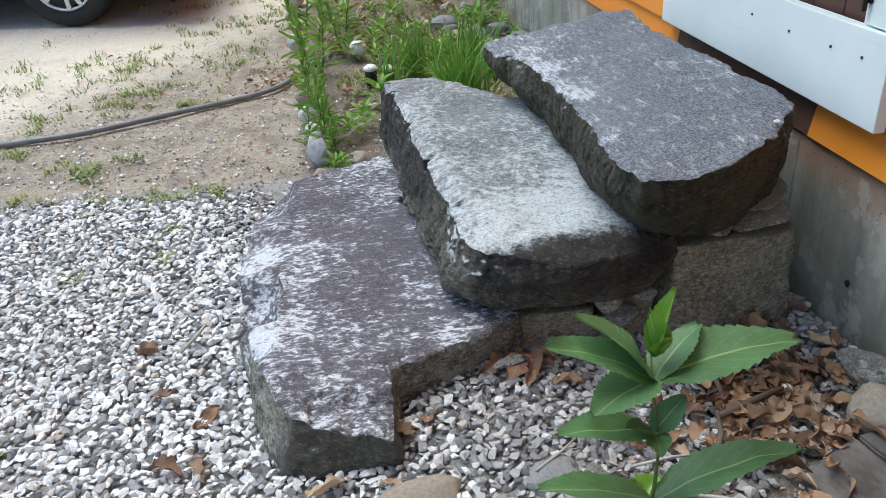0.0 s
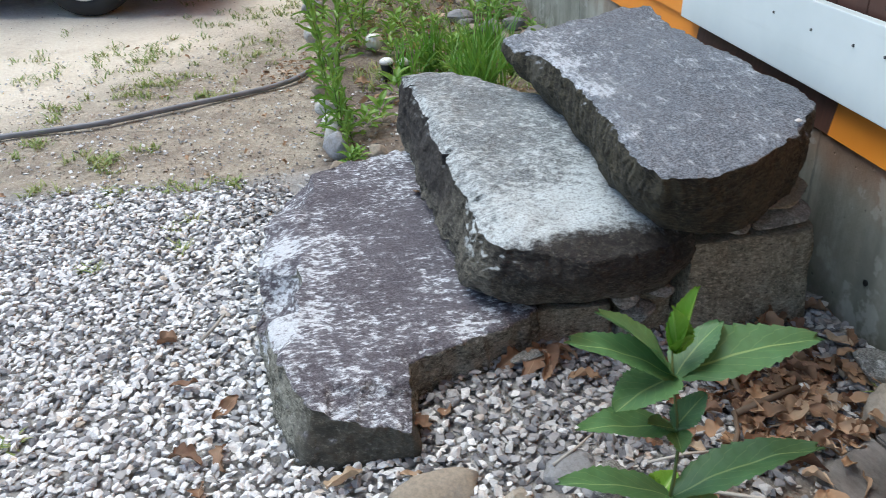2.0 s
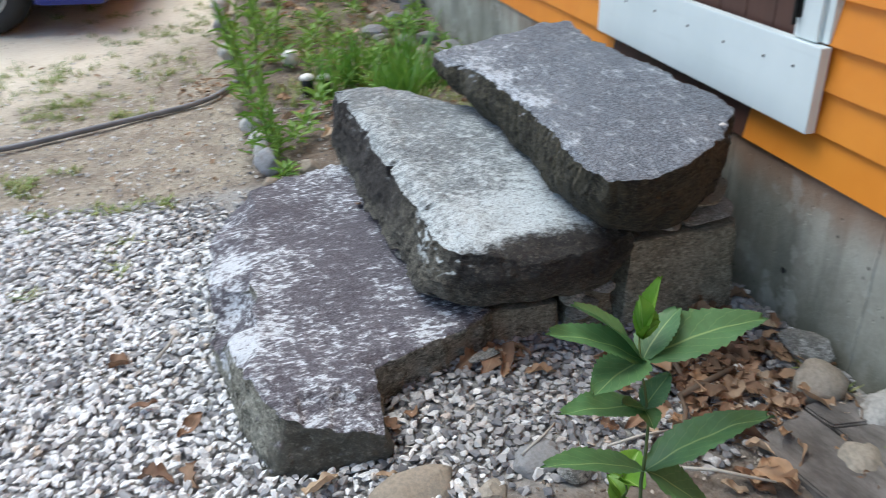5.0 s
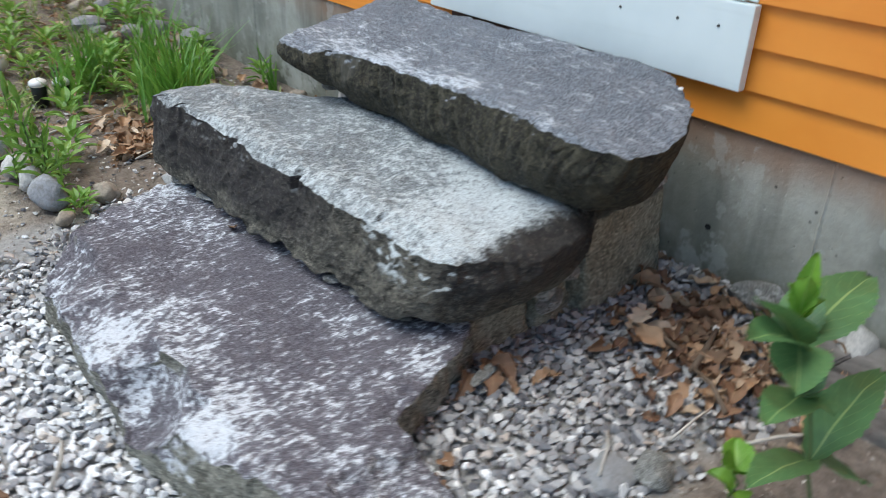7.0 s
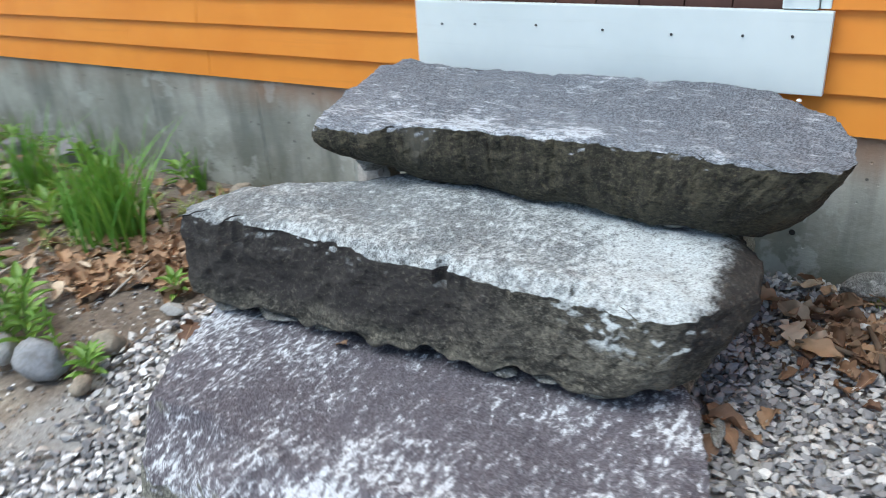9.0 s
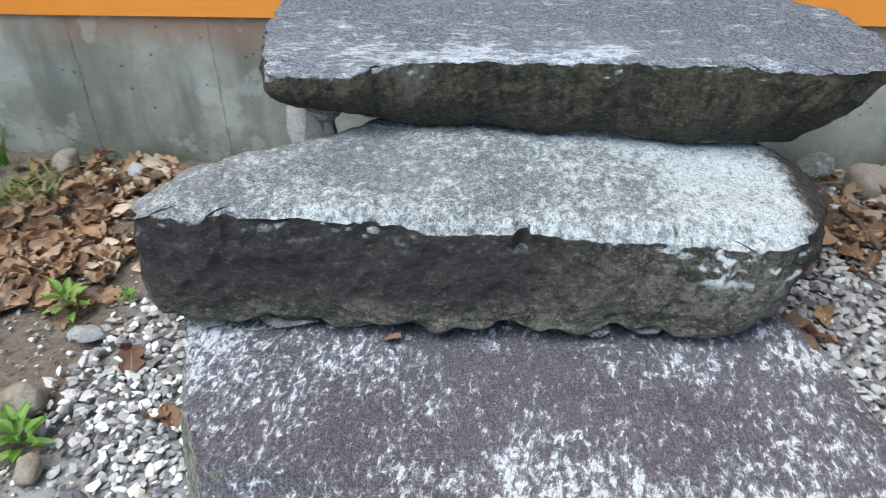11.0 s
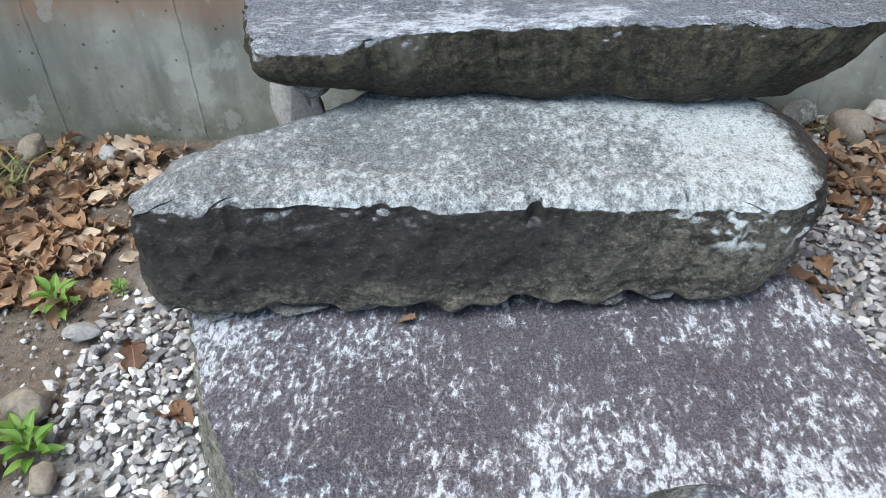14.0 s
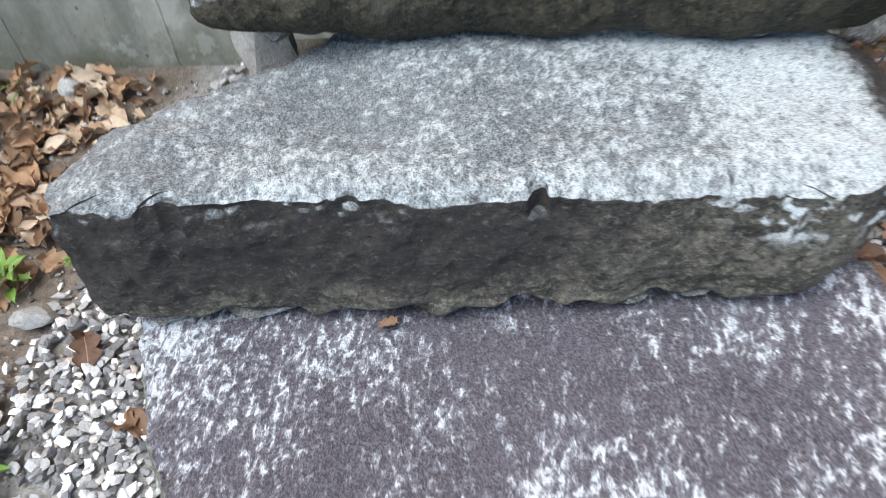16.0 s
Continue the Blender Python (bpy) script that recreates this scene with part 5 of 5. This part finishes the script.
# ---- hose, garden lights, globe ----
hp = [Vector(p) for p in ((-2.6, 3.25), (-2.0, 3.4), (-1.38, 3.55), (-1.05, 3.615), (-0.72, 3.8), (-0.375, 3.975), (-0.24, 4.1), (-0.14, 4.28), (-0.08, 4.45), (0.05, 4.65))]
hose_path = []
for a, b in zip(hp, hp[1:]):
    for k in range(6):
        q = a.lerp(b, k / 6)
        hose_path.append(q)
for _ in range(4):
    hose_path = [hose_path[0]] + [(a + b * 2 + c) / 4 for a, b, c in zip(hose_path, hose_path[1:], hose_path[2:])] + [hose_path[-1]]
hv, hf = tube([(q.x, q.y, ground_z(q.x, q.y) + 0.014) for q in hose_path], [0.0128] * len(hose_path), 12)
tagged(part("garden_hose", raw("garden_hose", hv, hf), M_HOSE, smooth=True), "grey rubber garden hose lying across the dirt", "hose")


def lathe(profile, sides=20):
    vs = [(r * math.cos(2 * math.pi * k / sides), r * math.sin(2 * math.pi * k / sides), z) for r, z in profile for k in range(sides)]
    fs = [(i * sides + k, i * sides + (k + 1) % sides, (i + 1) * sides + (k + 1) % sides, (i + 1) * sides + k) for i in range(len(profile) - 1) for k in range(sides)]
    return raw("lathe", vs, fs)


for x, y, w in ((0.226, 4.03, 10), (0.302, 4.0, 50)):
    lamp = thing("garden_light", "short black garden light with white cap in the bed", "garden light", pose(x, y, ground_z(x, y), 4, -3, w), "garden lights")
    part("body", lathe([(0.001, 0), (0.026, 0), (0.029, 0.05), (0.031, 0.085), (0.026, 0.09), (0.001, 0.09)]), M_BLACK, lamp, "", True)
    part("cap", lathe([(0.031, 0.087), (0.035, 0.091), (0.034, 0.102), (0.019, 0.112), (0.001, 0.114)]), M_GLOBE, lamp, "white domed cap", True)
globe = thing("garden_globe", "ribbed white garden globe light on a short stake", "garden light", pose(0.18, 4.52, ground_z(0.18, 4.52) - 0.11))
gp = [(max(0.047 * math.sin(math.pi * k / 16), 0.001), 0.17 - 0.047 * math.cos(math.pi * k / 16)) for k in range(17)]
gm = lathe(gp, 48)
for v in gm.vertices:
    a = math.atan2(v.co.y, v.co.x)
    k = 1 + 0.05 * math.cos(a * 14)
    v.co.x, v.co.y = v.co.x * k, v.co.y * k
part("shade", gm, M_GLOBE, globe, "", True)
sv, sf = tube([(0, 0, -0.02), (0, 0, 0.11)], [0.008, 0.008], 8)
part("stake", raw("stake", sv, sf), M_BLACK, globe, "black plastic stake")


# ---- car on the drive ----
def car(m):
    """A blue hatchback, side on: body with wheel arches, sills, glass, lights and four wheels."""
    ob = thing("car", "dark blue car with silver wheels parked on the sandy drive", "car", m)
    prof = [(0.80, 0.22), (0.86, 0.34), (0.85, 0.55), (0.72, 0.78), (0.40, 0.88), (-0.35, 0.98), (-1.0, 1.42), (-2.3, 1.46), (-3.05, 1.05), (-3.25, 0.95), (-3.32, 0.6), (-3.28, 0.3), (-3.1, 0.22)]
    arch = lambda cx: [(cx - 0.38 * math.cos(math.pi * k / 10), 0.2 + 0.46 * math.sin(math.pi * k / 10)) for k in range(11)]
    outline = prof + arch(-2.6) + arch(0.0)
    bm = bmesh.new()
    rows = []
    for y, inset in ((0.0, 0.04), (0.06, 0.0), (0.85, 0.0), (1.64, 0.0), (1.7, 0.04)):
        rows.append([bm.verts.new((x, y + 0.16 * max(z - 0.9, 0) * (1 if y < 0.8 else -1 if y > 0.9 else 0), max(z - inset * (z > 0.5), 0.2))) for x, z in outline])
    for a, b in zip(rows, rows[1:]):
        for k in range(len(a)):
            j = (k + 1) % len(a)
            bm.faces.new((a[k], a[j], b[j], b[k]))
    bm.faces.new(rows[0][::-1])
    bm.faces.new(rows[-1])
    bmesh.ops.recalc_face_normals(bm, faces=list(bm.faces))
    body = part("body", bm, M_CARPAINT, ob)
    part("sill", boxed(-2.2, -0.4, -0.01, 0.05, 0.2, 0.29, bevel=0.01), M_BLACK, body, "black plastic sill")
    part("bumper", boxed(0.4, 0.83, -0.012, 1.71, 0.19, 0.36, bevel=0.03), M_CARPAINT, body, "blue front bumper")
    part("window", boxed(-2.3, -0.9, 0.03, 0.1, 1.03, 1.36, bevel=0.02), M_GLASSY, body, "dark side window")
    part("headlight", boxed(0.62, 0.83, 0.02, 0.3, 0.62, 0.74, bevel=0.02), M_ALLOY, body, "clear headlight")
    for x, y in ((0.0, 0.0), (-2.6, 0.0), (0.0, 1.5), (-2.6, 1.5)):
        wheel = part("wheel", lathe([(0.10, -0.01), (0.19, 0.0), (0.2, 0.06), (0.2, 0.18), (0.1, 0.19)], 32), M_BLACK, ob, "", True)
        wheel.matrix_basis = pose(x, y + 0.0, 0.335, -90, 0, 0)
        part("tyre", lathe([(0.215, 0.0), (0.225, -0.012), (0.29, -0.014), (0.325, 0.01), (0.335, 0.05), (0.335, 0.15), (0.325, 0.19), (0.22, 0.2)], 48), M_TYRE, wheel, "", True)
        part("rim", lathe([(0.224, -0.006), (0.214, -0.016), (0.204, -0.006), (0.2, 0.05)], 48), M_ALLOY, wheel, "silver alloy rim", True)
        part("hub", lathe([(0.001, -0.02), (0.03, -0.02), (0.045, 0.0), (0.045, 0.05)], 20), M_ALLOY, wheel, "silver hub", True)
        for k in range(10):
            sp = part("spoke", boxed(0.03, 0.21, -0.017, 0.017, -0.012, 0.02, bevel=0.005), M_ALLOY, wheel)
            sp.matrix_basis = pose(0, 0, 0, 0, 0, 72 * (k // 2) + (13 if k % 2 else -13))
    return ob


car(pose(-1.61, 5.58, ground_z(-1.61, 5.58) - 0.005, 0, 0, -10) @ Matrix.Scale(0.92, 4))
